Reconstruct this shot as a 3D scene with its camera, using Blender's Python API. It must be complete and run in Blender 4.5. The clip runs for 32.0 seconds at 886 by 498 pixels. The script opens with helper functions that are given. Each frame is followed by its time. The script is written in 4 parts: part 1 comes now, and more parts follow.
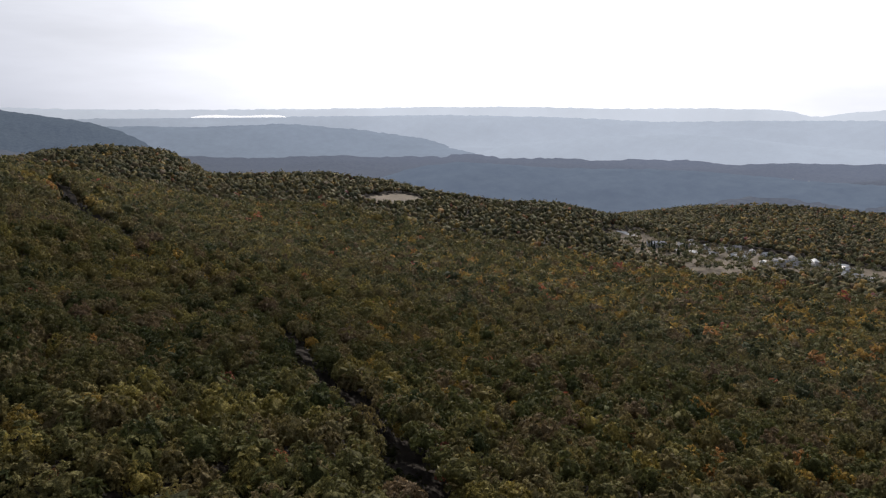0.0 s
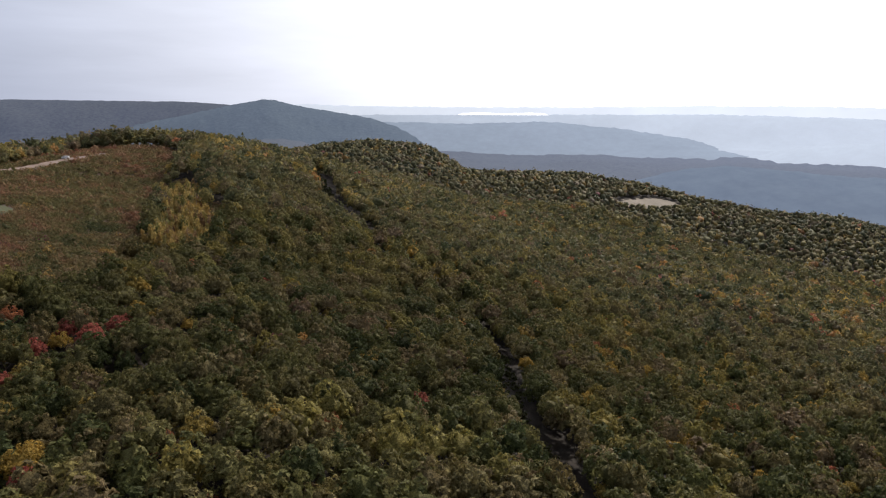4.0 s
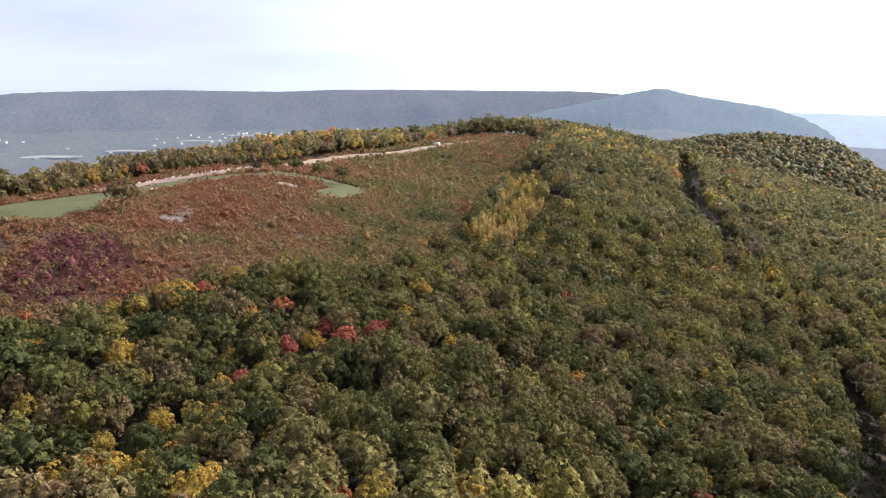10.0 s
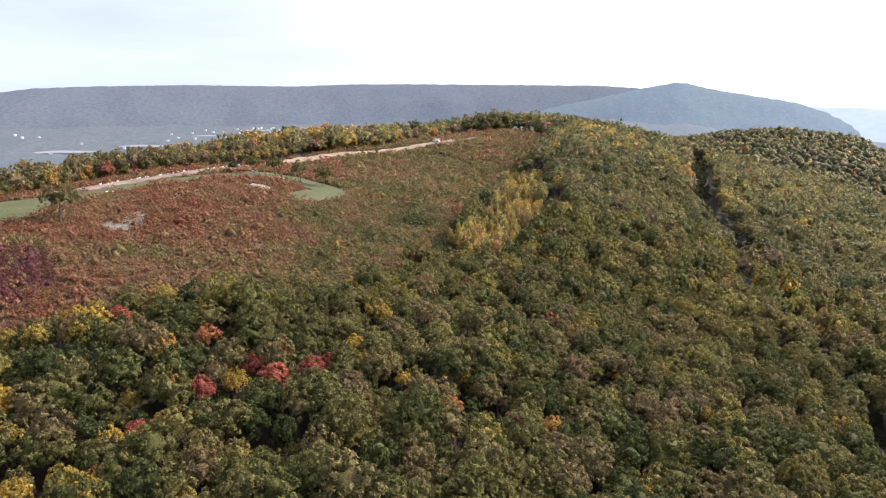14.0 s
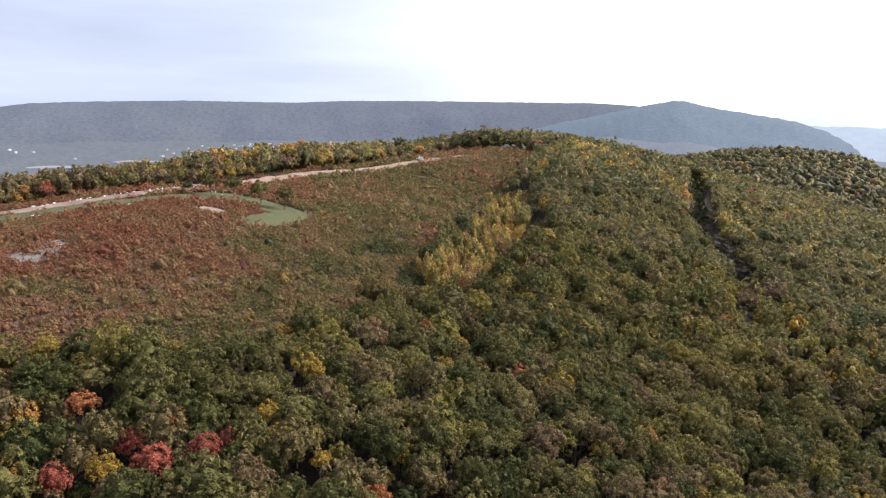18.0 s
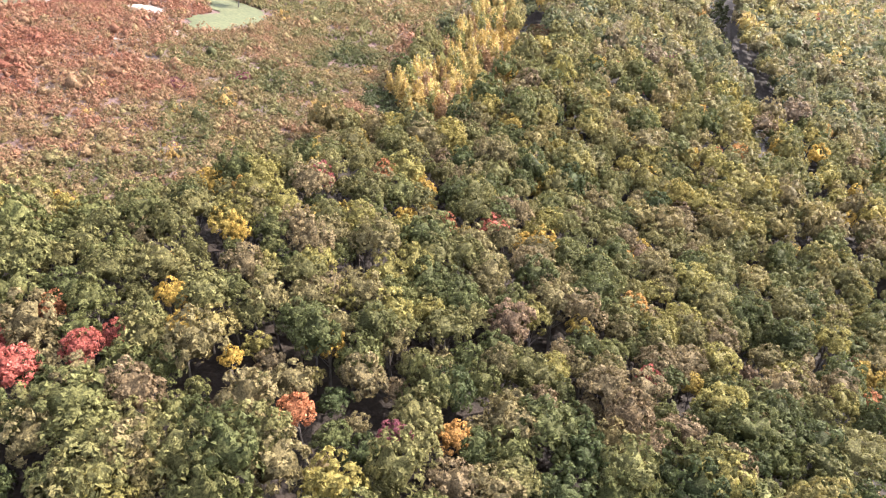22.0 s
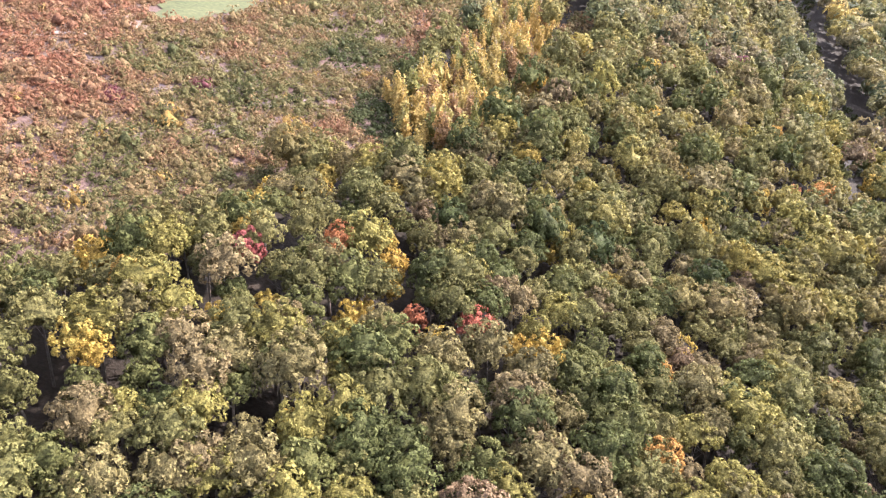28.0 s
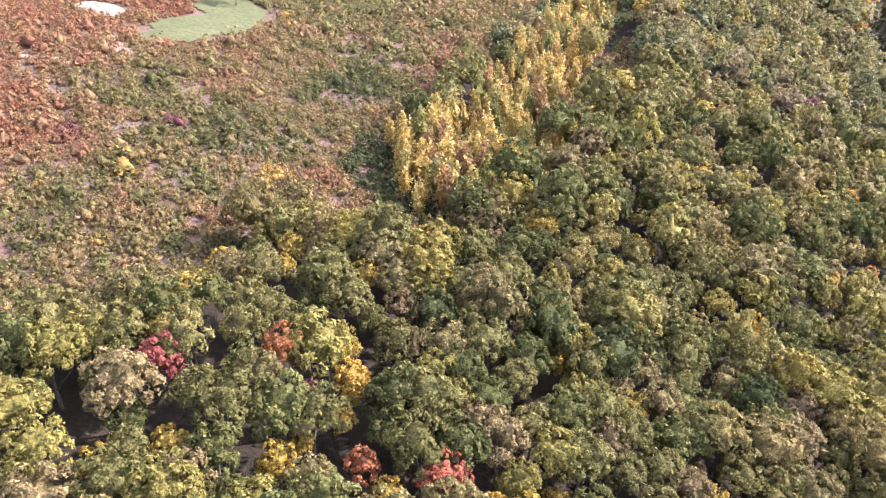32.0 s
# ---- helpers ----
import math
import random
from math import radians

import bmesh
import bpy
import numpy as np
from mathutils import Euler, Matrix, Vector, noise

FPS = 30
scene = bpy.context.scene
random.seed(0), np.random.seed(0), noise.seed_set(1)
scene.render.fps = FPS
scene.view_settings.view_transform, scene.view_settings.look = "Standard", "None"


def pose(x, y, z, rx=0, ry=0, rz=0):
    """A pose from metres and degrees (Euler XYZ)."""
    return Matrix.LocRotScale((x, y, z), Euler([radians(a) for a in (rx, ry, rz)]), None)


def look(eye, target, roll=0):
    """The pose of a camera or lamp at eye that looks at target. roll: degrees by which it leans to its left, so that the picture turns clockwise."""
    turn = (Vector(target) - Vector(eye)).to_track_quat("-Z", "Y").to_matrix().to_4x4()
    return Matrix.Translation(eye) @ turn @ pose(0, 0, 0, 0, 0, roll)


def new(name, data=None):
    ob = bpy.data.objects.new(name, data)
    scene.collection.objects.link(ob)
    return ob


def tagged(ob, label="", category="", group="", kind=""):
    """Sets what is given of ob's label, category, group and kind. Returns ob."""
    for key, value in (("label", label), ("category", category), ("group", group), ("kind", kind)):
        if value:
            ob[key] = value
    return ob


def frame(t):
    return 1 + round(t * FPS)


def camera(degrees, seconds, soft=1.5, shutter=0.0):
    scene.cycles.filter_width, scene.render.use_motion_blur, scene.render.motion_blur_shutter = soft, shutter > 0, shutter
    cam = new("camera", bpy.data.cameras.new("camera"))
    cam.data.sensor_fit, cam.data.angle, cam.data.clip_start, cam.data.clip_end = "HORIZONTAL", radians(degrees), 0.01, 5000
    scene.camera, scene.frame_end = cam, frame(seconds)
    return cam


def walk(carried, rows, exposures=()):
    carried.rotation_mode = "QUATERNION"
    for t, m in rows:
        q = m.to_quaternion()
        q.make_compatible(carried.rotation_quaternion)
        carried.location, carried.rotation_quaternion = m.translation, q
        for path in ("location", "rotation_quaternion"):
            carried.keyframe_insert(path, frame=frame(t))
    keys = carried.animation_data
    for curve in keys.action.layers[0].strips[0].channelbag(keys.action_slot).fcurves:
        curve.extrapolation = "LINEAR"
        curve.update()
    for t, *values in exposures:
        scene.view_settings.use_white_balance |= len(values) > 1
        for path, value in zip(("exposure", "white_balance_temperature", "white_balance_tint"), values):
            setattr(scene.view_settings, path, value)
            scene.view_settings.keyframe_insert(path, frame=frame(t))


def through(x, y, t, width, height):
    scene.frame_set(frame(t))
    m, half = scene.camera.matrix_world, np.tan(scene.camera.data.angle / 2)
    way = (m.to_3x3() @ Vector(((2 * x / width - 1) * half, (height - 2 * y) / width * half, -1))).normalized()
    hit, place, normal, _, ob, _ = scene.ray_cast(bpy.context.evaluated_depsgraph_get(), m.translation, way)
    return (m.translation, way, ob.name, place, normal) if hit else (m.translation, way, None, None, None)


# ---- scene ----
cam = camera(62.9, 32.0, 1.2)
PATH = [
    (0, (-73.603, -72.219, 92.858), (-72.065, -71.0, 92.474), -0.1),
    (0.5, (-70.533, -70.391, 92.928), (-69.039, -69.118, 92.546), -0.1),
    (1, (-67.346, -68.71, 92.974), (-65.93, -67.349, 92.592), -0.1),
    (1.5, (-63.763, -67.175, 93.034), (-62.426, -65.736, 92.652), -0.1),
    (2, (-60.184, -65.656, 93.056), (-58.914, -64.159, 92.673), 0.0),
    (2.5, (-56.935, -63.989, 93.101), (-55.73, -62.439, 92.716), 0.1),
    (3, (-53.889, -62.446, 93.14), (-52.752, -60.846, 92.755), 0.2),
    (3.5, (-51.066, -60.79, 93.088), (-49.997, -59.144, 92.701), 0.2),
    (5.5, (-39.132, -52.217, 92.832), (-38.161, -50.513, 92.438), 0.6),
    (6, (-36.095, -49.941, 92.875), (-35.145, -48.226, 92.477), 0.6),
    (6.5, (-33.268, -47.576, 93.005), (-32.376, -45.831, 92.604), 0.4),
    (7, (-30.404, -44.921, 93.092), (-29.574, -43.146, 92.688), 0.3),
    (7.5, (-27.502, -41.881, 93.03), (-26.78, -40.061, 92.622), 0.2),
    (8, (-24.565, -38.595, 92.884), (-24.027, -36.713, 92.474), 0.4),
    (8.5, (-21.559, -35.457, 92.745), (-21.214, -33.531, 92.332), 0.3),
    (9, (-18.639, -32.448, 92.598), (-18.461, -30.5, 92.182), 0.1),
    (9.5, (-16.131, -29.436, 92.482), (-16.024, -27.483, 92.064), 0.2),
    (10, (-13.75, -26.438, 92.374), (-13.703, -24.483, 91.954), 0.1),
    (10.5, (-11.578, -23.315, 92.278), (-11.577, -21.36, 91.856), 0.1),
    (11, (-9.488, -20.05, 92.275), (-9.488, -18.095, 91.851), 0.1),
    (11.5, (-7.368, -16.716, 92.184), (-7.369, -14.762, 91.758), 0.1),
    (12, (-5.515, -13.304, 92.154), (-5.515, -11.35, 91.726), 0.1),
    (12.5, (-3.746, -9.764, 92.164), (-3.747, -7.811, 91.734), 0.0),
    (13, (-2.303, -6.129, 92.142), (-2.303, -4.177, 91.71), 0.0),
    (13.5, (-0.715, -2.399, 92.101), (-0.717, -0.447, 91.668), 0.0),
    (14, (0.76, 1.433, 92.04), (0.758, 3.385, 91.606), -0.0),
    (14.5, (2.299, 5.302, 92.012), (2.297, 7.254, 91.58), -0.1),
    (15, (3.796, 9.053, 91.908), (3.795, 11.013, 91.508), -0.1),
    (15.5, (5.02, 12.822, 91.87), (5.022, 14.789, 91.507), -0.1),
    (17.5, (11.118, 27.918, 91.105), (11.119, 29.887, 90.751), 0.2),
    (18, (12.471, 31.523, 91.164), (12.47, 33.485, 90.774), 0.3),
    (18.5, (13.739, 35.269, 91.207), (13.736, 37.217, 90.755), 0.3),
    (19, (14.402, 39.482, 91.357), (14.402, 41.413, 90.836), 0.4),
    (19.5, (15.053, 43.532, 91.412), (15.058, 45.443, 90.82), 0.4),
    (20, (15.953, 47.52, 91.4), (15.961, 49.408, 90.74), 0.6),
    (20.5, (16.983, 51.534, 91.429), (16.992, 53.396, 90.701), 0.7),
    (21, (18.144, 55.544, 91.593), (18.152, 57.378, 90.796), 0.8),
    (21.5, (19.4, 59.16, 91.701), (19.405, 60.967, 90.844), 0.9),
    (22, (20.609, 62.963, 91.77), (20.613, 64.739, 90.85), 1.0),
    (22.5, (21.604, 66.907, 91.836), (21.609, 68.648, 90.852), 1.1),
    (23, (22.633, 71.028, 91.891), (22.638, 72.754, 90.88), 1.2),
    (23.5, (23.711, 75.029, 91.813), (23.716, 76.754, 90.801), 1.3),
    (24, (24.671, 78.94, 91.701), (24.67, 80.664, 90.688), 1.5),
    (24.5, (25.564, 82.641, 91.605), (25.553, 84.367, 90.594), 1.7),
    (27.5, (32.124, 104.504, 92.03), (31.986, 106.228, 91.027), 1.0),
    (28, (32.956, 108.585, 92.134), (32.817, 110.309, 91.128), 1.1),
    (28.5, (33.646, 112.554, 92.152), (33.509, 114.277, 91.146), 1.3),
    (29, (34.438, 116.307, 92.187), (34.299, 118.03, 91.181), 1.4),
    (29.5, (35.29, 120.043, 92.226), (35.149, 121.765, 91.221), 1.5),
    (30, (36.106, 123.736, 92.197), (35.952, 125.458, 91.193), 1.5),
    (30.5, (36.956, 127.451, 92.175), (36.751, 129.168, 91.172), 1.6),
    (31, (37.845, 131.247, 92.214), (37.595, 132.959, 91.21), 1.7),
    (31.5, (38.789, 134.857, 92.243), (38.521, 136.566, 91.24), 1.7),
    (32, (39.668, 138.491, 92.256), (39.395, 140.2, 91.255), 1.6),
]
walk(cam, [(t, look(eye, target, roll)) for t, eye, target, roll in PATH],
     exposures=[(0, -0.71, 6260, 12), (2, -0.64, 6260, 12), (3, -0.21, 6260, 18), (3.5, -0.26, 6260, 13), (6, -0.09, 6260, 12), (8, 0.34, 6310, 12), (9, 0.75, 6360, 11), (13, 1.02, 6360, 11), (15.5, 1.0, 6360, 11), (18, 0.74, 6360, 12), (19, 1.22, 6310, 13), (20, 1.82, 6130, 17), (21, 2.17, 6030, 18), (23, 2.4, 5930, 19), (28, 2.29, 5880, 20), (32, 2.2, 5880, 20)])

# ---- sky and sun ----
SUN_BEARING, SUN_HEIGHT = 60.0, 33.0
world = bpy.data.worlds.new("sky")
scene.world = world
world.use_nodes = True
wn, wl = world.node_tree.nodes, world.node_tree.links
sky = wn.new("ShaderNodeTexSky")
sky.sky_type, sky.sun_disc = "NISHITA", False
sky.sun_elevation, sky.sun_rotation = radians(SUN_HEIGHT), radians(SUN_BEARING)
sky.air_density, sky.dust_density, sky.ozone_density, sky.altitude = 1.0, 0.6, 1.5, 300
# thin high cloud
wtc = wn.new("ShaderNodeTexCoord")
wmap = wn.new("ShaderNodeMapping")
wmap.inputs["Scale"].default_value = (1.2, 2.2, 9.0)
wl.new(wtc.outputs["Generated"], wmap.inputs["Vector"])
wno = wn.new("ShaderNodeTexNoise")
wno.inputs["Scale"].default_value, wno.inputs["Detail"].default_value, wno.inputs["Roughness"].default_value = 1.6, 7, 0.55
wl.new(wmap.outputs["Vector"], wno.inputs["Vector"])
wr = wn.new("ShaderNodeMapRange")
wr.inputs["From Min"].default_value, wr.inputs["From Max"].default_value = 0.42, 0.68
wr.inputs["To Max"].default_value = 0.75
wl.new(wno.outputs["Fac"], wr.inputs["Value"])
wmix = wn.new("ShaderNodeMix")
wmix.data_type = "RGBA"
# milky air towards the horizon
wsep = wn.new("ShaderNodeSeparateXYZ")
wl.new(wtc.outputs["Generated"], wsep.inputs[0])
whz = wn.new("ShaderNodeMapRange")
whz.inputs["From Min"].default_value, whz.inputs["From Max"].default_value = 0.0, 0.3
whz.inputs["To Min"].default_value, whz.inputs["To Max"].default_value = 1.0, 0.85
wl.new(wsep.outputs["Z"], whz.inputs["Value"])
wmax = wn.new("ShaderNodeMath")
wmax.operation = "MAXIMUM"
wl.new(wr.outputs["Result"], wmax.inputs[0])
wl.new(whz.outputs["Result"], wmax.inputs[1])
wl.new(wmax.outputs[0], wmix.inputs["Factor"])
wl.new(sky.outputs["Color"], wmix.inputs["A"])
# the veil of bright air is strongest round the sun
sb, sh = radians(SUN_BEARING), radians(SUN_HEIGHT)
wdot = wn.new("ShaderNodeVectorMath")
wdot.operation = "DOT_PRODUCT"
wnrm = wn.new("ShaderNodeVectorMath")
wnrm.operation = "NORMALIZE"
wl.new(wtc.outputs["Generated"], wnrm.inputs[0])
wl.new(wnrm.outputs["Vector"], wdot.inputs[0])
wdot.inputs[1].default_value = (math.sin(sb) * math.cos(sh), math.cos(sb) * math.cos(sh), math.sin(sh))
wclamp = wn.new("ShaderNodeMath")
wclamp.operation = "MAXIMUM"
wl.new(wdot.outputs["Value"], wclamp.inputs[0])
wclamp.inputs[1].default_value = 0.0
wpow = wn.new("ShaderNodeMath")
wpow.operation = "POWER"
wl.new(wclamp.outputs[0], wpow.inputs[0])
wpow.inputs[1].default_value = 3.4
wveil = wn.new("ShaderNodeMix")
wveil.data_type, wveil.clamp_factor = "RGBA", False
wveil.inputs["A"].default_value, wveil.inputs["B"].default_value = (8.8, 9.8, 12.4, 1), (64, 63, 62, 1)
wl.new(wpow.outputs[0], wveil.inputs["Factor"])
wbr = wn.new("ShaderNodeMapRange")
wbr.inputs["From Min"].default_value, wbr.inputs["From Max"].default_value = 0.35, 0.7
wbr.inputs["To Min"].default_value, wbr.inputs["To Max"].default_value = 0.93, 1.14
wl.new(wno.outputs["Fac"], wbr.inputs["Value"])
wmul = wn.new("ShaderNodeVectorMath")
wmul.operation = "SCALE"
wl.new(wveil.outputs["Result"], wmul.inputs[0])
wl.new(wbr.outputs["Result"], wmul.inputs["Scale"])
wl.new(wmul.outputs["Vector"], wmix.inputs["B"])
bg = wn["Background"]
wl.new(wmix.outputs["Result"], bg.inputs["Color"])
bg.inputs["Strength"].default_value = 0.048

sun = new("sun", bpy.data.lights.new("sun", "SUN"))
sun.data.energy, sun.data.angle, sun.data.color = 5.0, radians(1.5), (1.0, 0.90, 0.76)
sun.matrix_world = look((0, 0, 0), (-math.sin(sb) * math.cos(sh), -math.cos(sb) * math.cos(sh), -math.sin(sh)))


# ---- materials ----
def node_mat(name):
    m = bpy.data.materials.new(name)
    m.use_nodes = True
    nt = m.node_tree
    return m, nt.nodes, nt.links, nt.nodes["Principled BSDF"]


def noise_node(n, l, scale, detail=4, rough=0.6):
    """Noise in world metres; scale: waves a metre."""
    g = n.new("ShaderNodeNewGeometry")
    t = n.new("ShaderNodeTexNoise")
    t.inputs["Scale"].default_value, t.inputs["Detail"].default_value, t.inputs["Roughness"].default_value = scale, detail, rough
    l.new(g.outputs["Position"], t.inputs["Vector"])
    return t.outputs["Fac"]


def ramp_node(n, l, fac, stops):
    r = n.new("ShaderNodeValToRGB")
    e = r.color_ramp.elements
    while len(e) < len(stops):
        e.new(0.5)
    for el, (p, c) in zip(e, stops):
        el.position, el.color = p, (*c, 1)
    l.new(fac, r.inputs["Fac"])
    return r.outputs["Color"]


def mix_node(n, l, fac, a, b, mode="MIX"):
    m = n.new("ShaderNodeMix")
    m.data_type, m.blend_type = "RGBA", mode
    for key, val in (("Factor", fac), ("A", a), ("B", b)):
        if isinstance(val, (int, float)):
            m.inputs[key].default_value = val
        elif isinstance(val, tuple):
            m.inputs[key].default_value = (*val, 1)
        else:
            l.new(val, m.inputs[key])
    return m.outputs["Result"]


def surface_mat(name, stops, scale, fine=None, rough=0.9, bump=0.0, detail=5):
    """Two scales of mottling in the colours of stops."""
    m, n, l, p = node_mat(name)
    col = ramp_node(n, l, noise_node(n, l, scale, detail), stops)
    f = noise_node(n, l, fine or scale * 9, 3)
    mul = ramp_node(n, l, f, [(0.25, (0.55, 0.55, 0.55)), (0.75, (1.25, 1.25, 1.25))])
    l.new(mix_node(n, l, 1.0, col, mul, "MULTIPLY"), p.inputs["Base Color"])
    p.inputs["Roughness"].default_value = rough
    p.inputs["Specular IOR Level"].default_value = 0.2
    if bump:
        b = n.new("ShaderNodeBump")
        b.inputs["Distance"].default_value = bump
        l.new(f, b.inputs["Height"])
        l.new(b.outputs["Normal"], p.inputs["Normal"])
    return m


LEAF_STOPS = [(0.0, (0.047, 0.056, 0.020)), (0.15, (0.087, 0.088, 0.029)), (0.30, (0.130, 0.114, 0.041)),
              (0.45, (0.152, 0.116, 0.055)), (0.55, (0.130, 0.086, 0.050)), (0.64, (0.170, 0.146, 0.042)),
              (0.75, (0.310, 0.205, 0.044)), (0.85, (0.310, 0.130, 0.054)), (0.93, (0.275, 0.080, 0.056)), (1.0, (0.125, 0.046, 0.064))]
SHRUB_STOPS = [(0.0, (0.050, 0.056, 0.022)), (0.2, (0.113, 0.099, 0.039)), (0.4, (0.162, 0.106, 0.053)), (0.55, (0.176, 0.093, 0.053)),
               (0.7, (0.173, 0.077, 0.044)), (0.85, (0.151, 0.057, 0.035)), (0.93, (0.104, 0.038, 0.046)), (1.0, (0.234, 0.150, 0.046))]





def leaf_mat(name, spread=0.42, through=0.14, haze_mix=0.0, stops=None, grain=2.6, gloss=0.07):
    """Foliage: the tree's own tone, each leaf cluster a little lighter or darker, some light let through."""
    m, n, l, p = node_mat(name)
    a = n.new("ShaderNodeAttribute")
    a.attribute_name = "tone"
    col = ramp_node(n, l, a.outputs["Fac"], stops or LEAF_STOPS)
    # painted haze: a pale grey mixed into the leaf colour
    if haze_mix:
        col = mix_node(n, l, haze_mix, col, (0.19, 0.19, 0.20))
    g = n.new("ShaderNodeNewGeometry")
    v = n.new("ShaderNodeMapRange")
    v.inputs["To Min"].default_value, v.inputs["To Max"].default_value = 1 - spread, 1 + spread
    l.new(g.outputs["Random Per Island"], v.inputs["Value"])
    o = n.new("ShaderNodeObjectInfo")
    v2 = n.new("ShaderNodeMapRange")
    v2.inputs["To Min"].default_value, v2.inputs["To Max"].default_value = 0.8, 1.2
    l.new(o.outputs["Random"], v2.inputs["Value"])
    mu = n.new("ShaderNodeMath")
    mu.operation = "MULTIPLY"
    l.new(v.outputs["Result"], mu.inputs[0])
    l.new(v2.outputs["Result"], mu.inputs[1])
    speck = n.new("ShaderNodeMapRange")
    speck.inputs["From Min"].default_value, speck.inputs["From Max"].default_value = 0.37, 0.63
    speck.inputs["To Min"].default_value, speck.inputs["To Max"].default_value = 0.5, 1.45
    l.new(noise_node(n, l, grain * 1.3, 3, 0.7), speck.inputs["Value"])
    mv = n.new("ShaderNodeMath")
    mv.operation = "MULTIPLY"
    l.new(mu.outputs[0], mv.inputs[0])
    l.new(speck.outputs["Result"], mv.inputs[1])
    hsv = n.new("ShaderNodeHueSaturation")
    l.new(mv.outputs[0], hsv.inputs["Value"])
    l.new(col, hsv.inputs["Color"])
    l.new(hsv.outputs["Color"], p.inputs["Base Color"])
    p.inputs["Roughness"].default_value = 0.62
    p.inputs["Specular IOR Level"].default_value = gloss
    fine = noise_node(n, l, grain, 3, 0.7)
    bump = n.new("ShaderNodeBump")
    bump.inputs["Strength"].default_value, bump.inputs["Distance"].default_value = 0.8, 0.9 / grain
    l.new(fine, bump.inputs["Height"])
    l.new(bump.outputs["Normal"], p.inputs["Normal"])
    tr = n.new("ShaderNodeBsdfTranslucent")
    l.new(hsv.outputs["Color"], tr.inputs["Color"])
    mx = n.new("ShaderNodeMixShader")
    mx.inputs["Fac"].default_value = through
    out = n["Material Output"]
    l.new(p.outputs[0], mx.inputs[1])
    l.new(tr.outputs[0], mx.inputs[2])
    l.new(mx.outputs[0], out.inputs["Surface"])
    return m


def haze_glow_mat(name, wood, haze_glow, strength, scale=0.02, sunward=1.0):
    """Far backdrop: mottled woods, with a glow that paints in bright haze."""
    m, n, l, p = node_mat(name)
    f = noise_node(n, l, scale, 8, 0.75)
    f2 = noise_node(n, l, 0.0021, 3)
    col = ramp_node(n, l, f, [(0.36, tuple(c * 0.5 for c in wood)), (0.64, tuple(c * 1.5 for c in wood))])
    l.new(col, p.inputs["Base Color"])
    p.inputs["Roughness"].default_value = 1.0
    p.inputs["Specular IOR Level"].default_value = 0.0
    l.new(ramp_node(n, l, f2, [(0.3, tuple(c * 0.94 for c in haze_glow)), (0.7, tuple(c * 1.05 for c in haze_glow))]), p.inputs["Emission Color"])
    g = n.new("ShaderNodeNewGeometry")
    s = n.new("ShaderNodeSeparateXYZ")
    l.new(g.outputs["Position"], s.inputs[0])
    # the painted haze glows stronger towards +X, the sun's side
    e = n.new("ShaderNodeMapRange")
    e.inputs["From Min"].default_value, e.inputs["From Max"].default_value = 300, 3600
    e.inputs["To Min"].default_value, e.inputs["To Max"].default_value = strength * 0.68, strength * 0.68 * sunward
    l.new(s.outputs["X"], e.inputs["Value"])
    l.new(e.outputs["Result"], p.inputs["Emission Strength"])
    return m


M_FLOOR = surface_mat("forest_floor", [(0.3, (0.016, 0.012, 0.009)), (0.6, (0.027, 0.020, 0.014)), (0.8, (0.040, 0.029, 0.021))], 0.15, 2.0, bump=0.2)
M_SCRUB = surface_mat("scrub_soil", [(0.3, (0.068, 0.043, 0.036)), (0.5, (0.096, 0.059, 0.048)), (0.62, (0.096, 0.067, 0.050)), (0.8, (0.160, 0.112, 0.120))], 0.05, 1.2, bump=0.3)
M_LEAF = leaf_mat("leaves", 0.34, 0.34)
# two brighter, greyer copies of the leaves, with haze painted into the colour
M_LEAF_FAR_HAZE = leaf_mat("leaves_far_haze", 0.1, 0.36, 0.16, [(p, tuple(k * 1.2 for k in c)) for p, c in LEAF_STOPS], 1.2, 0.04)
M_LEAF_LOW_HAZE = leaf_mat("leaves_slope_haze", 0.3, 0.36, 0.08, [(p, tuple(k * 1.15 for k in c)) for p, c in LEAF_STOPS], 1.4)
M_SHRUB = leaf_mat("shrub_leaves", 0.19, 0.34, 0.0, SHRUB_STOPS, 3.5)
M_SHRUB_FAR = leaf_mat("shrub_leaves_far", 0.22, 0.34, 0.0, [(p, tuple(k * 1.1 for k in c)) for p, c in SHRUB_STOPS], 2.0)
M_BARK = surface_mat("bark", [(0.3, (0.08, 0.065, 0.05)), (0.7, (0.17, 0.145, 0.12))], 1.5, 12)
M_BIRCH = surface_mat("pale_bark", [(0.3, (0.30, 0.27, 0.23)), (0.7, (0.5, 0.47, 0.42))], 1.5, 12)
M_LAWN = surface_mat("lawn", [(0.3, (0.050, 0.056, 0.022)), (0.55, (0.066, 0.070, 0.029)), (0.8, (0.095, 0.085, 0.046))], 0.06, 0.9)
M_DIRT = surface_mat("dirt", [(0.3, (0.17, 0.115, 0.085)), (0.55, (0.25, 0.18, 0.14)), (0.8, (0.33, 0.265, 0.22))], 0.08, 1.1)
M_SOIL = surface_mat("mauve_soil", [(0.3, (0.095, 0.066, 0.06)), (0.7, (0.16, 0.12, 0.115))], 0.2, 1.5)
M_SAND = surface_mat("sand", [(0.3, (0.17, 0.13, 0.11)), (0.7, (0.25, 0.205, 0.17))], 0.3, 2.5)
M_ROCK = surface_mat("grey_rock", [(0.3, (0.09, 0.076, 0.072)), (0.7, (0.19, 0.172, 0.162))], 0.3, 2.5, bump=0.3)
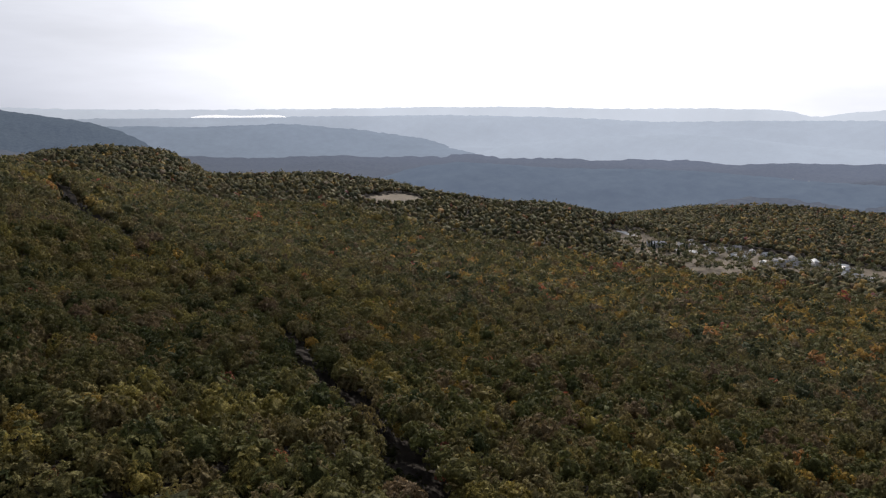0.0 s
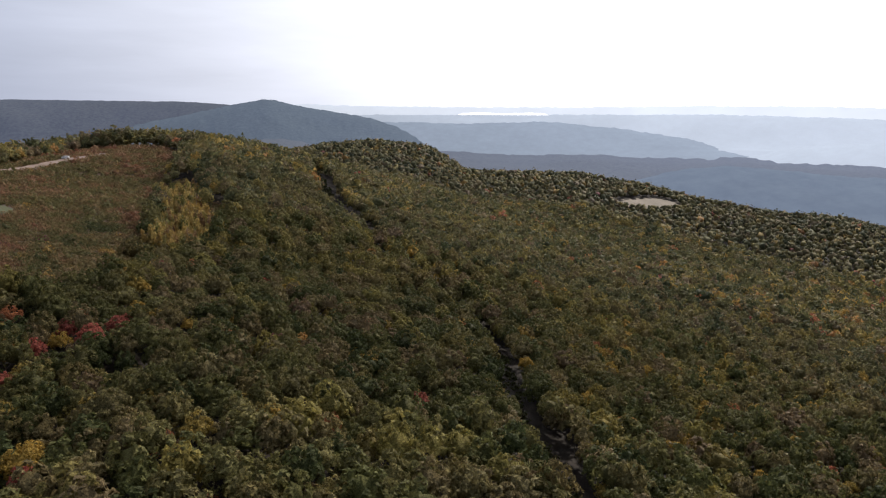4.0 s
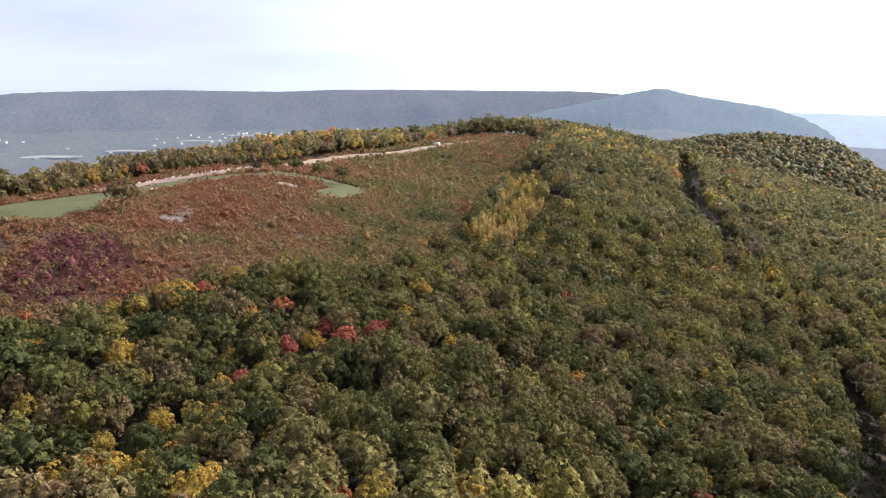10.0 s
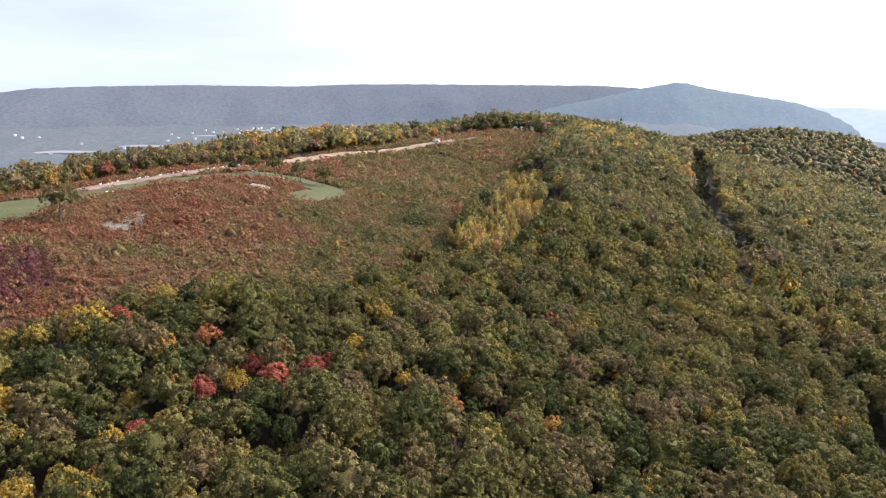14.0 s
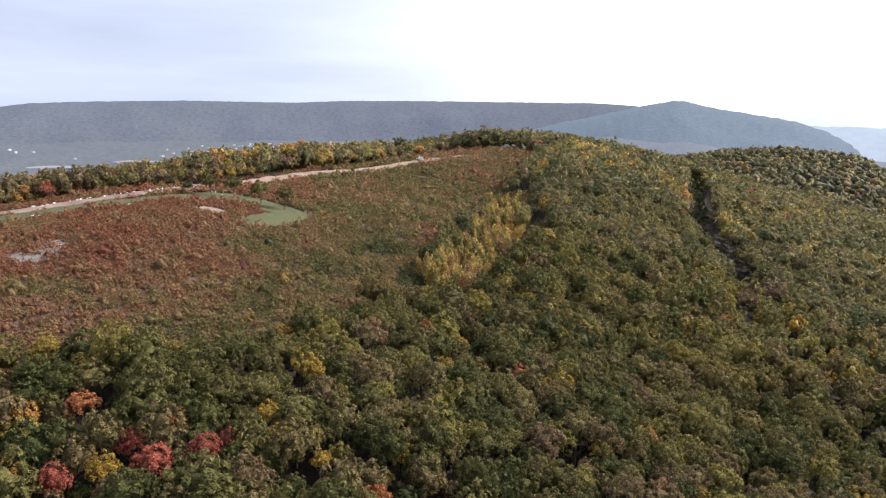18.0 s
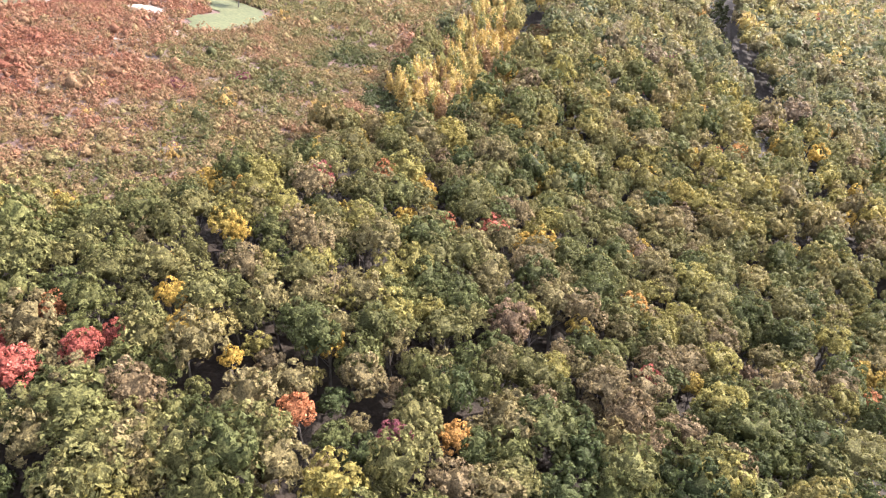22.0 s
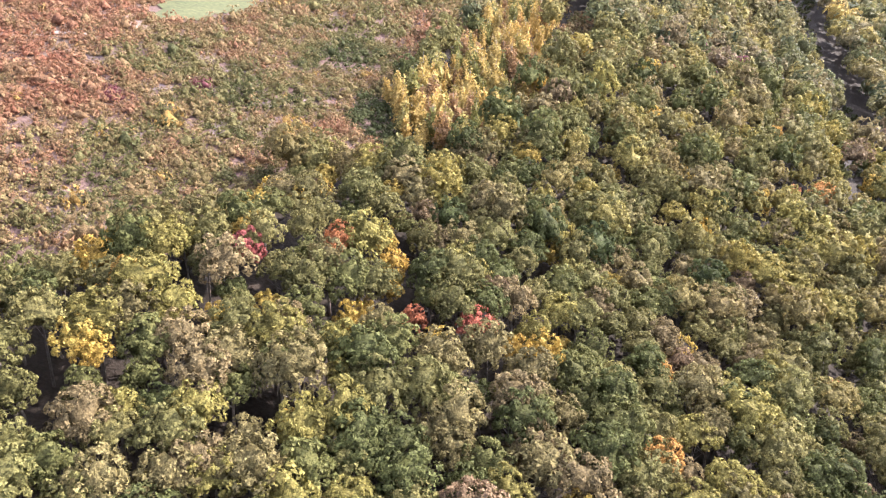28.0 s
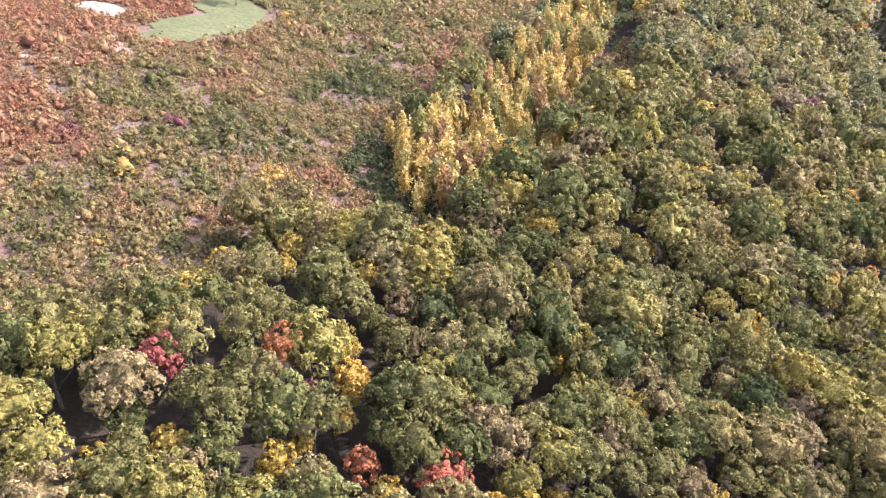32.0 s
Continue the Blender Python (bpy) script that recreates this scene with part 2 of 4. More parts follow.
M_STONE = surface_mat("white_stone", [(0.3, (0.55, 0.53, 0.5)), (0.7, (0.78, 0.76, 0.72))], 1.0, 6)
# far woods: the emission colour is air haze painted on
M_VALLEY = haze_glow_mat("valley_woods_hazed", (0.05, 0.054, 0.05), (0.31, 0.36, 0.51), 0.35, 0.06, 2.6)
M_RIDGE = haze_glow_mat("ridge_woods", (0.045, 0.05, 0.045), (0.31, 0.355, 0.54), 0.37, 0.06)
M_PEAK = haze_glow_mat("peak_woods", (0.04, 0.05, 0.05), (0.31, 0.38, 0.52), 0.44, 0.06, 1.7)
M_HILL_A = haze_glow_mat("hill_woods_far", (0.03, 0.04, 0.045), (0.42, 0.48, 0.58), 0.8, 0.02, 1.9)
M_HILL_B = haze_glow_mat("hill_woods_near", (0.03, 0.036, 0.036), (0.26, 0.32, 0.43), 0.9, 0.02, 1.5)
M_HILL_C = haze_glow_mat("hill_woods_hazy", (0.03, 0.04, 0.045), (0.56, 0.61, 0.69), 1.0, 0.02, 1.9)
M_HORIZON = haze_glow_mat("horizon_woods", (0.03, 0.04, 0.045), (0.74, 0.78, 0.84), 1.35, 0.02, 1.5)
# fields and town walls give off the same painted haze
M_FIELD_HAZE = haze_glow_mat("far_field", (0.08, 0.08, 0.075), (0.44, 0.45, 0.52), 0.62)
M_TOWN_HAZE = haze_glow_mat("town_walls_hazed", (0.2, 0.2, 0.2), (0.6, 0.62, 0.66), 0.6)
# water glows of itself in place of a sky reflection
M_WATER_GLOW = haze_glow_mat("far_water", (0.5, 0.5, 0.5), (0.95, 0.95, 0.95), 1.5)
M_STUBBLE = surface_mat("stubble", [(0.3, (0.15, 0.125, 0.09)), (0.7, (0.22, 0.18, 0.135))], 0.02, 0.3)
M_WHITE = surface_mat("white_paint", [(0.3, (0.70, 0.70, 0.69)), (0.7, (0.82, 0.82, 0.80))], 0.5, 4, rough=0.5)
M_ROOF = surface_mat("grey_roof", [(0.3, (0.16, 0.16, 0.17)), (0.7, (0.30, 0.30, 0.31))], 0.5, 4, rough=0.7)
M_PALE_ROOF = surface_mat("pale_metal_roof", [(0.3, (0.34, 0.35, 0.37)), (0.7, (0.56, 0.57, 0.58))], 0.3, 3, rough=0.4)
M_GLASS = surface_mat("dark_glass", [(0.3, (0.02, 0.025, 0.03)), (0.7, (0.04, 0.045, 0.05))], 1, 6, rough=0.1)
M_RUBBER = surface_mat("rubber", [(0.3, (0.015, 0.015, 0.015)), (0.7, (0.03, 0.03, 0.03))], 4, 20)
M_GRAVEL = surface_mat("gravel", [(0.3, (0.15, 0.10, 0.085)), (0.55, (0.22, 0.155, 0.13)), (0.8, (0.33, 0.26, 0.22))], 0.07, 0.8)
M_CONIFER = leaf_mat("conifer_needles", 0.3, 0.1, 0.0, [(0.0, (0.03, 0.045, 0.028)), (1.0, (0.06, 0.075, 0.045))])

# ---- the lie of the land ----
CV = [-4000, -2500, -1800, -1200, -700, -420, -300, -235, -195, -160, -105, -60, -24, 12, 40, 66, 90, 120, 168, 280, 390, 600, 900, 1500, 2600, 4500]
CZ = [-115, -115, -115, -108, -75, -4, 35, 49, 51, 48.5, 38.5, 28, 19, 9, 2.5, -5, -11, -18, -28, -51, -73, -98, -112, -122, -130, -132]
# far rises, by bearing from RISE_AT: a wooded knoll at the ridge's end and a long spur that falls to the village
RISE_AT = (-36, -50)
KNOLL = [(8, -4.6), (14, -3.95), (19, -3.5), (22, -3.08), (25.5, -2.76), (28, -2.95), (30, -3.28), (31.2, -3.85), (32.2, -4.5), (34, -5.5), (37, -7), (44, -10)]
SPUR = [(24, -6.5), (29, -5.5), (33, -5.15), (37, -5.15), (42, -5.25), (47, -6.1), (51, -6.9), (55, -7.45), (61, -7.7), (66, -8.8), (70, -10), (80, -13)]


def smooth(a):
    a = np.clip(a, 0, 1)
    return a * a * (3 - 2 * a)


def rise(bearing, reach, line, top, near, far):
    """Height of a far rise: its crest at one distance, falling towards the flight and away from it."""
    crest = 83.5 + top * np.tan(np.radians(np.interp(bearing, [c[0] for c in line], [c[1] for c in line])))
    off = reach - top
    return crest - np.where(off < 0, near, far) * (np.sqrt(off * off + 900) - 30)


def ground_z(x, y):
    """Height of the bare ground: a ridge that runs away to the north-north-east, a valley on each side."""
    x, y = np.asarray(x, float), np.asarray(y, float)
    u, v = .242 * x + .970 * y, .970 * x - .242 * y
    lift = 12 * smooth((u - 215) / 140) * (1 - smooth((u - 520) / 180)) * smooth((v + 95) / 75) * (1 - smooth((v - 70) / 160))
    v = v - 100 * smooth((u - 380) / 360)
    z = (np.interp(v - 14, CV, CZ) + 2 * np.interp(v, CV, CZ) + np.interp(v + 14, CV, CZ)) / 4 + lift
    east = smooth((v + 700) / 350)
    z = z - 55 * east * smooth((u - 700) / 380)
    z = z - 70 * east * smooth((u - 1450) / 800) * smooth((z + 110) / 110)
    z = z - 11 * smooth((175 - u) / 90) * smooth((-v - 30) / 60)
    b, r = np.degrees(np.arctan2(x - RISE_AT[0], y - RISE_AT[1])), np.hypot(x - RISE_AT[0], y - RISE_AT[1])
    out = np.where((b > 2) & (b < 85), 0.0, 400.0)
    for line, top, near, far in ((KNOLL, 1230, .09, .3), (SPUR, 1130, .075, .26)):
        up = rise(b, r, line, top, near, far) - out
        z = np.where(r > 350, (z + up + np.sqrt((z - up) ** 2 + 36)) / 2, z)
    z = z + 1.2 * np.sin(x / 31 + 1) * np.sin(y / 27) + 2.5 * np.sin(x / 90) * np.sin(y / 110 + 2)
    return z


def mesh_of(name, verts, faces, mats, index=None, tone=None, smooth_faces=False):
    """A mesh from arrays: verts (n, 3), faces a list of (m, 3) or (m, 4) index arrays."""
    me = bpy.data.meshes.new(name)
    verts = np.asarray(verts, np.float32)
    faces = [np.asarray(f, np.int32) for f in faces if len(f)]
    loops = np.concatenate([f.ravel() for f in faces])
    sizes = np.concatenate([np.full(len(f), f.shape[1], np.int32) for f in faces])
    starts = np.concatenate([[0], np.cumsum(sizes)[:-1]]).astype(np.int32)
    me.vertices.add(len(verts))
    me.vertices.foreach_set("co", verts.ravel())
    me.loops.add(len(loops))
    me.loops.foreach_set("vertex_index", loops)
    me.polygons.add(len(sizes))
    me.polygons.foreach_set("loop_start", starts)
    me.polygons.foreach_set("loop_total", sizes)
    for m in mats:
        me.materials.append(m)
    if index is not None:
        me.polygons.foreach_set("material_index", np.asarray(index, np.int32))
    me.polygons.foreach_set("use_smooth", (sizes == 3) if smooth_faces == "bodies" else np.full(len(sizes), bool(smooth_faces)))
    if tone is not None:
        a = me.attributes.new("tone", "FLOAT", "FACE")
        a.data.foreach_set("value", np.broadcast_to(np.asarray(tone, np.float32), (len(sizes),)).copy())
    me.update(calc_edges=True)
    return me


def grid_faces(rows, cols, wrap=False):
    i, j = np.meshgrid(np.arange(rows - 1), np.arange(cols if wrap else cols - 1), indexing="ij")
    a, b = i * cols + j, i * cols + (j + 1) % cols
    return np.stack([a, b, b + cols, a + cols], -1).reshape(-1, 4)


def inside(poly, x, y):
    """Which of the points lie in the plan outline poly."""
    x, y = np.asarray(x, float), np.asarray(y, float)
    odd = np.zeros(x.shape, bool)
    for (x0, y0), (x1, y1) in zip(poly, poly[1:] + poly[:1]):
        odd ^= ((y0 > y) != (y1 > y)) & (x < (x1 - x0) * (y - y0) / (y1 - y0 + 1e-9) + x0)
    return odd


def off_line(line, x, y):
    """Distance in plan from a polyline."""
    best = np.full(np.shape(x), 1e9)
    for (x0, y0), (x1, y1) in zip(line, line[1:]):
        dx, dy = x1 - x0, y1 - y0
        k = np.clip(((x - x0) * dx + (y - y0) * dy) / (dx * dx + dy * dy), 0, 1)
        best = np.minimum(best, np.hypot(x - x0 - k * dx, y - y0 - k * dy))
    return best


MEADOW = [(-190, 125), (-94, 139), (-87, 155), (-75, 164), (-54, 178), (-43, 184), (-30, 194), (-21, 208), (-14, 227), (-8, 239), (2, 246), (13, 250), (15, 262), (8, 270), (3, 284), (9, 312),
          (17, 340), (24, 370), (34, 430), (54, 486), (78, 560), (92, 620), (80, 690), (20, 700), (-26, 600), (-62, 490), (-93, 424), (-112, 392), (-140, 350), (-160, 310), (-190, 230)]
TRAIL = [(12, -20), (31, 18), (42, 33), (54, 54), (64, 76), (72, 97), (84, 119), (95, 136), (109, 159), (118, 178), (128, 205), (132, 232), (134, 265), (138, 298), (146, 345), (152, 372), (155, 398), (160, 430), (166, 460), (174, 485), (204, 578), (225, 642), (241, 690)]
VILLAGE = [(700, 186), (800, 240), (825, 320), (880, 395), (930, 405), (985, 370), (985, 240), (1000, 110), (980, 30), (815, 10), (855, 100), (820, 160), (770, 160)]
FIELD = [(652, 655), (638, 628), (664, 604), (710, 610), (756, 616), (788, 650), (768, 674), (722, 670), (690, 662)]

# one sheet of ground, finer where the camera looks
bear = np.concatenate([np.arange(-60, 100, 0.4), np.arange(100, 300, 5)])
dist = np.concatenate([[0.0], np.geomspace(12, 4900, 250)])
BB, DD = np.meshgrid(np.radians(bear), dist)
gx, gy = DD * np.sin(BB), DD * np.cos(BB)
gz = ground_z(gx, gy)
far = smooth((DD - 1350) / 300)


def rumple(x, y, scale, octaves=4):
    """Uneven relief, about -1 to 1."""
    return np.array([noise.fractal((a / scale, b / scale, 0.3), 0.8, 2.1, octaves) for a, b in zip(x.ravel(), y.ravel())]).reshape(x.shape)


gz[far > 0] += (far * 11)[far > 0] + far[far > 0] * (6 * rumple(gx[far > 0], gy[far > 0], 45) + 14 * rumple(gx[far > 0], gy[far > 0], 420, 2))
faces = grid_faces(len(dist), len(bear), True)
cx, cy = gx.ravel()[faces].mean(1), gy.ravel()[faces].mean(1)
# ground beyond 1.5 km takes the valley colour with its painted haze
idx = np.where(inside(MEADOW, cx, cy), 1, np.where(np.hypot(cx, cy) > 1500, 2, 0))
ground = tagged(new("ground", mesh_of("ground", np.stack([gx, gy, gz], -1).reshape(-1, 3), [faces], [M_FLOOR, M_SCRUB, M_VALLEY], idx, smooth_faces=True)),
                "wooded ridge and valley floor reaching to the horizon", "ground", kind="structure")


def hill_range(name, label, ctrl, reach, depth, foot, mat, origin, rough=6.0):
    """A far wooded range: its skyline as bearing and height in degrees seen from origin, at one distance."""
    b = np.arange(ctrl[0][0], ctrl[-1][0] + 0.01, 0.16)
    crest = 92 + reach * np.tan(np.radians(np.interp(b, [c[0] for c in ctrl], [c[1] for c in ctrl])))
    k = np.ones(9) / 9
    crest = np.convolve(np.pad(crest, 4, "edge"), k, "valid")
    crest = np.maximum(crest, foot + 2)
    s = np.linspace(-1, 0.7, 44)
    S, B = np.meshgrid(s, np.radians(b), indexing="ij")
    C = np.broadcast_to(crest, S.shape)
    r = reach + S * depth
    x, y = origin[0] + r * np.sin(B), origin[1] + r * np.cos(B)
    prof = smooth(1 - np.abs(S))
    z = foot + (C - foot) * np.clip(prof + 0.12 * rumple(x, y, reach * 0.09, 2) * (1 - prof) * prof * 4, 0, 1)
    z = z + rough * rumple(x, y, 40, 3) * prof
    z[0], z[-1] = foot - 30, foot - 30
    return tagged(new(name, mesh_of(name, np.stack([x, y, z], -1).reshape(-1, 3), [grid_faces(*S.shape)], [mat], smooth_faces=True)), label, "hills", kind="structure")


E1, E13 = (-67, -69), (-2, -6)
# these ranges glow: the haze is painted into their material
hill_range("backdrop_long_ridge", "long level wooded ridge with blue haze painted on", [(-50, -0.6), (-36, -0.5), (-30.9, -0.30), (-28.9, -0.03), (-25.8, 0.09), (-19, 0.21), (-11.4, 0.1), (-7, 0.27), (-1, 0.27), (5, 0.22), (11.5, 0.18), (14.5, 0.0), (17.6, -0.4), (20, -2), (23, -3)], 4700, 1050, -220, M_RIDGE, E13, 2.5)
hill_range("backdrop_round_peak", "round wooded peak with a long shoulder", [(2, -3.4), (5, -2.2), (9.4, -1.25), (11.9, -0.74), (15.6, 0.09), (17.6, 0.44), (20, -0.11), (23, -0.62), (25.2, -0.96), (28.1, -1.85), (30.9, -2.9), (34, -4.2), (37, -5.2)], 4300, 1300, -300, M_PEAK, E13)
hill_range("backdrop_horizon", "far hills on the horizon, pale with painted haze", [(16, 0.0), (20, 0.03), (25.8, -0.1), (33.9, -0.16), (42.5, -0.09), (51, 0.02), (57.7, 0.05), (63.8, -0.13), (69.6, -0.09), (74.9, -0.17), (77, -0.31), (78.1, -0.73), (79.2, -0.69), (80.4, -0.42), (83, -0.2), (100, -0.2)], 4870, 250, -60, M_HORIZON, E1)
hill_range("backdrop_hazy_hills", "low hills with bright haze painted on", [(8, -0.9), (24, -0.8), (28, -0.75), (34, -0.75), (44, -0.65), (52, -0.6), (60, -0.75), (68, -1.1), (76, -1.0), (90, -0.9), (100, -1)], 4700, 500, -140, M_HILL_C, E1)
hill_range("backdrop_middle_hills", "wooded hills with blue haze painted on", [(6, -2.0), (19, -1.5), (26, -1.3), (29.7, -1.3), (33, -1.42), (39.8, -1.21), (44.7, -1.66), (50.4, -2.23), (53.9, -3.04), (57.8, -3.4), (64, -3.6), (95, -3.6)], 4500, 800, -200, M_HILL_A, E1)
hill_range("backdrop_hazy_rise", "wooded rise with pale haze painted on", [(46, -5.2), (54, -3.6), (57.8, -2.71), (64, -2.23), (69, -1.97), (73.4, -2.18), (77.4, -2.67), (84, -3), (95, -3.2)], 4180, 700, -280, M_HILL_C, E1)
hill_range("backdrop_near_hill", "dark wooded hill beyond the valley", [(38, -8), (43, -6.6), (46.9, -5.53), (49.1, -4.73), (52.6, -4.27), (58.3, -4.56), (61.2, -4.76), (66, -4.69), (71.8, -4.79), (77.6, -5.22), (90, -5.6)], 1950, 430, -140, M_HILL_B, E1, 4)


# ---- trees ----
rng = np.random.default_rng(7)
PHI = (1 + 5 ** 0.5) / 2
ICO_V = np.array([(-1, PHI, 0), (1, PHI, 0), (-1, -PHI, 0), (1, -PHI, 0), (0, -1, PHI), (0, 1, PHI), (0, -1, -PHI), (0, 1, -PHI), (PHI, 0, -1), (PHI, 0, 1), (-PHI, 0, -1), (-PHI, 0, 1)]) / math.sqrt(1 + PHI * PHI)
ICO_F = np.array([(0, 11, 5), (0, 5, 1), (0, 1, 7), (0, 7, 10), (0, 10, 11), (1, 5, 9), (5, 11, 4), (11, 10, 2), (10, 7, 6), (7, 1, 8), (3, 9, 4), (3, 4, 2), (3, 2, 6), (3, 6, 8), (3, 8, 9), (4, 9, 5), (2, 4, 11), (6, 2, 10), (8, 6, 7), (9, 8, 1)])


def unit(a):
    return a / np.maximum(np.linalg.norm(a, axis=-1, keepdims=True), 1e-9)


def leaf_faces(pos, normal, size, corners=4):
    """One ragged leaf cluster of three or four corners at each place, facing roughly along normal."""
    n = len(pos)
    normal = unit(normal)
    t = unit(np.cross(normal, rng.normal(size=(n, 3))))
    b = np.cross(normal, t)
    out = np.empty((n, corners, 3))
    for k in range(corners):
        a = k * 2 * math.pi / corners + rng.uniform(-0.5, 0.5, n)
        r = size * rng.uniform(0.55, 1.15, n)
        out[:, k] = pos + t * (np.cos(a) * r)[:, None] + b * (np.sin(a) * r)[:, None] + normal * (rng.uniform(-0.25, 0.25, n) * size)[:, None]
    return out.reshape(-1, 3)


OCT_V = np.array([(1, 0, 0), (-1, 0, 0), (0, 1, 0), (0, -1, 0), (0, 0, 1), (0, 0, -1)], float)
OCT_F = np.array([(0, 2, 4), (2, 1, 4), (1, 3, 4), (3, 0, 4), (2, 0, 5), (1, 2, 5), (3, 1, 5), (0, 3, 5)])


def finer(v, f):
    """Each triangle of a ball in four."""
    mids, nv, nf = {}, [tuple(p) for p in v], []
    def mid(p, q):
        key = (min(p, q), max(p, q))
        if key not in mids:
            mids[key] = len(nv)
            m = (np.array(nv[p]) + np.array(nv[q])) / 2
            nv.append(tuple(m / np.linalg.norm(m)))
        return mids[key]
    for p, q, r in f:
        x, y, z = mid(p, q), mid(q, r), mid(r, p)
        nf += [(p, x, z), (x, q, y), (z, y, r), (x, y, z)]
    return np.array(nv), np.array(nf)


BALLS = [(OCT_V, OCT_F), (ICO_V, ICO_F), finer(ICO_V, ICO_F)]


def crown_arrays(radius, height, lobes, leaves, leaf, ball=1, heads=5, fill=0.68):
    """A broad crown of a few domes, each a cauliflower of leafy lobes with gaps between, clothed in leaf clusters."""
    flat = height / 2 / radius
    ring = np.arange(heads) * 6.2832 / max(heads - 1, 1) + rng.uniform(-0.4, 0.4, heads)
    off = rng.uniform(0.30, 0.50, heads)
    hc = np.stack([off * np.cos(ring), off * np.sin(ring), rng.uniform(-0.30, 0.05, heads)], -1)
    hc[0] = (rng.uniform(-0.1, 0.1), rng.uniform(-0.1, 0.1), 0.22)
    hr = rng.uniform(0.44, 0.58, heads)
    hr[0] = rng.uniform(0.6, 0.74)
    per = int(lobes * 1.6 / heads) + 1
    c, d, lr = [], [], []
    size = 1.75 / math.sqrt(lobes)
    for k in range(heads):
        i = np.arange(per)
        cz = 1 - (i + 0.5) / per * 1.25
        ang = i * 2.39996 + rng.uniform(0, 6.28)
        w = np.sqrt(np.clip(1 - cz * cz, 0, 1))
        dd = unit(np.stack([w * np.cos(ang), w * np.sin(ang), cz], -1) + rng.normal(size=(per, 3)) * 0.13)
        p = hc[k] + dd * hr[k] * rng.uniform(0.86, 1.08, (per, 1))
        inner = np.zeros(per, bool)
        for m in range(heads):
            if m != k:
                inner |= np.linalg.norm(p - hc[m], axis=1) < hr[m] * 0.85
        c.append(p[~inner])
        d.append(dd[~inner])
        lr.append(size * rng.uniform(0.6, 1.15, (~inner).sum()) * 0.78)
    c, d, lr = np.concatenate(c), np.concatenate(d), np.concatenate(lr)
    shape = radius * np.array([1, 1, flat])
    bv, bf = BALLS[ball]
    along = bv @ c.T
    root = along ** 2 - (c * c).sum(1)[None] + lr[None] ** 2
    reach = np.where(root > 0, along + np.sqrt(np.maximum(root, 0)), 0).max(1)
    body = bv * (np.clip(reach, 0.45, 1.2) * fill * rng.uniform(0.9, 1.1, len(bv)))[:, None] * shape
    k = rng.integers(0, len(c), leaves)
    ld = unit(d[k] * 0.75 + np.array([0, 0, 0.22]) + rng.normal(size=(leaves, 3)) * 0.6)
    pos = (c[k] + ld * (lr[k] * rng.uniform(0.82, 1.15, leaves))[:, None]) * shape
    q = leaf_faces(pos, ld + rng.normal(size=(leaves, 3)) * 0.36, leaf * rng.uniform(0.6, 1.25, leaves), 3)
    return np.concatenate([body, q]), np.concatenate([bf, np.arange(len(q)).reshape(-1, 3) + len(bv)]), np.zeros((0, 4), int)


def spire_arrays(radius, height, leaves, leaf):
    """A narrow upright crown, as young birches and aspens have, with ragged tufts."""
    tufts = 22
    th = (np.arange(tufts) + rng.uniform(0, 1, tufts)) / tufts
    ta = rng.uniform(0, 2 * math.pi, tufts)
    prof = np.interp(th, [0, 0.15, 0.5, 0.8, 1], [0.8, 1, 0.72, 0.36, 0.05])
    tp = np.stack([radius * 0.6 * prof * np.cos(ta), radius * 0.6 * prof * np.sin(ta), (th - 0.5) * height], -1)
    k = rng.integers(0, tufts, leaves)
    ld = unit(rng.normal(size=(leaves, 3)) + np.array([0, 0, 0.25]))
    pos = tp[k] + ld * np.array([radius * 0.4, radius * 0.4, radius * 0.75]) * rng.uniform(0.6, 1.1, (leaves, 1))
    q = leaf_faces(pos, ld + rng.normal(size=(leaves, 3)) * 0.5, leaf * rng.uniform(0.7, 1.3, leaves))
    core = OCT_V * np.array([radius * 0.6, radius * 0.6, height * 0.45])
    return np.concatenate([core, q]), OCT_F, np.arange(len(q)).reshape(-1, 4) + 6


def trunk_mesh(name, height, base, mat, limbs=4, limb_from=0.55):
    """A tapered trunk with limbs that fork into the crown."""
    bm = bmesh.new()

    def stick(p, q, r0, r1):
        p, q = Vector(p), Vector(q)
        turn = (q - p).to_track_quat("Z", "Y").to_matrix().to_4x4()
        bmesh.ops.create_cone(bm, segments=6, radius1=r0, radius2=r1, depth=(q - p).length, matrix=Matrix.Translation((p + q) / 2) @ turn)

    bend = Vector((0.12, -0.08, height * limb_from))
    stick((0, 0, -1.0), bend, base, base * 0.7)
    stick(bend, (0.05, 0.1, height), base * 0.7, base * 0.15)
    for k in range(limbs):
        a = k * 2.4 + 0.5
        z = height * (limb_from + 0.08 * (k % 3))
        stick((0.1, -0.05, z), (math.cos(a) * height * 0.2, math.sin(a) * height * 0.2, z + height * 0.22), base * 0.35, base * 0.08)
    me = bpy.data.meshes.new(name)
    bm.to_mesh(me)
    bm.free()
    me.materials.append(mat)
    return me


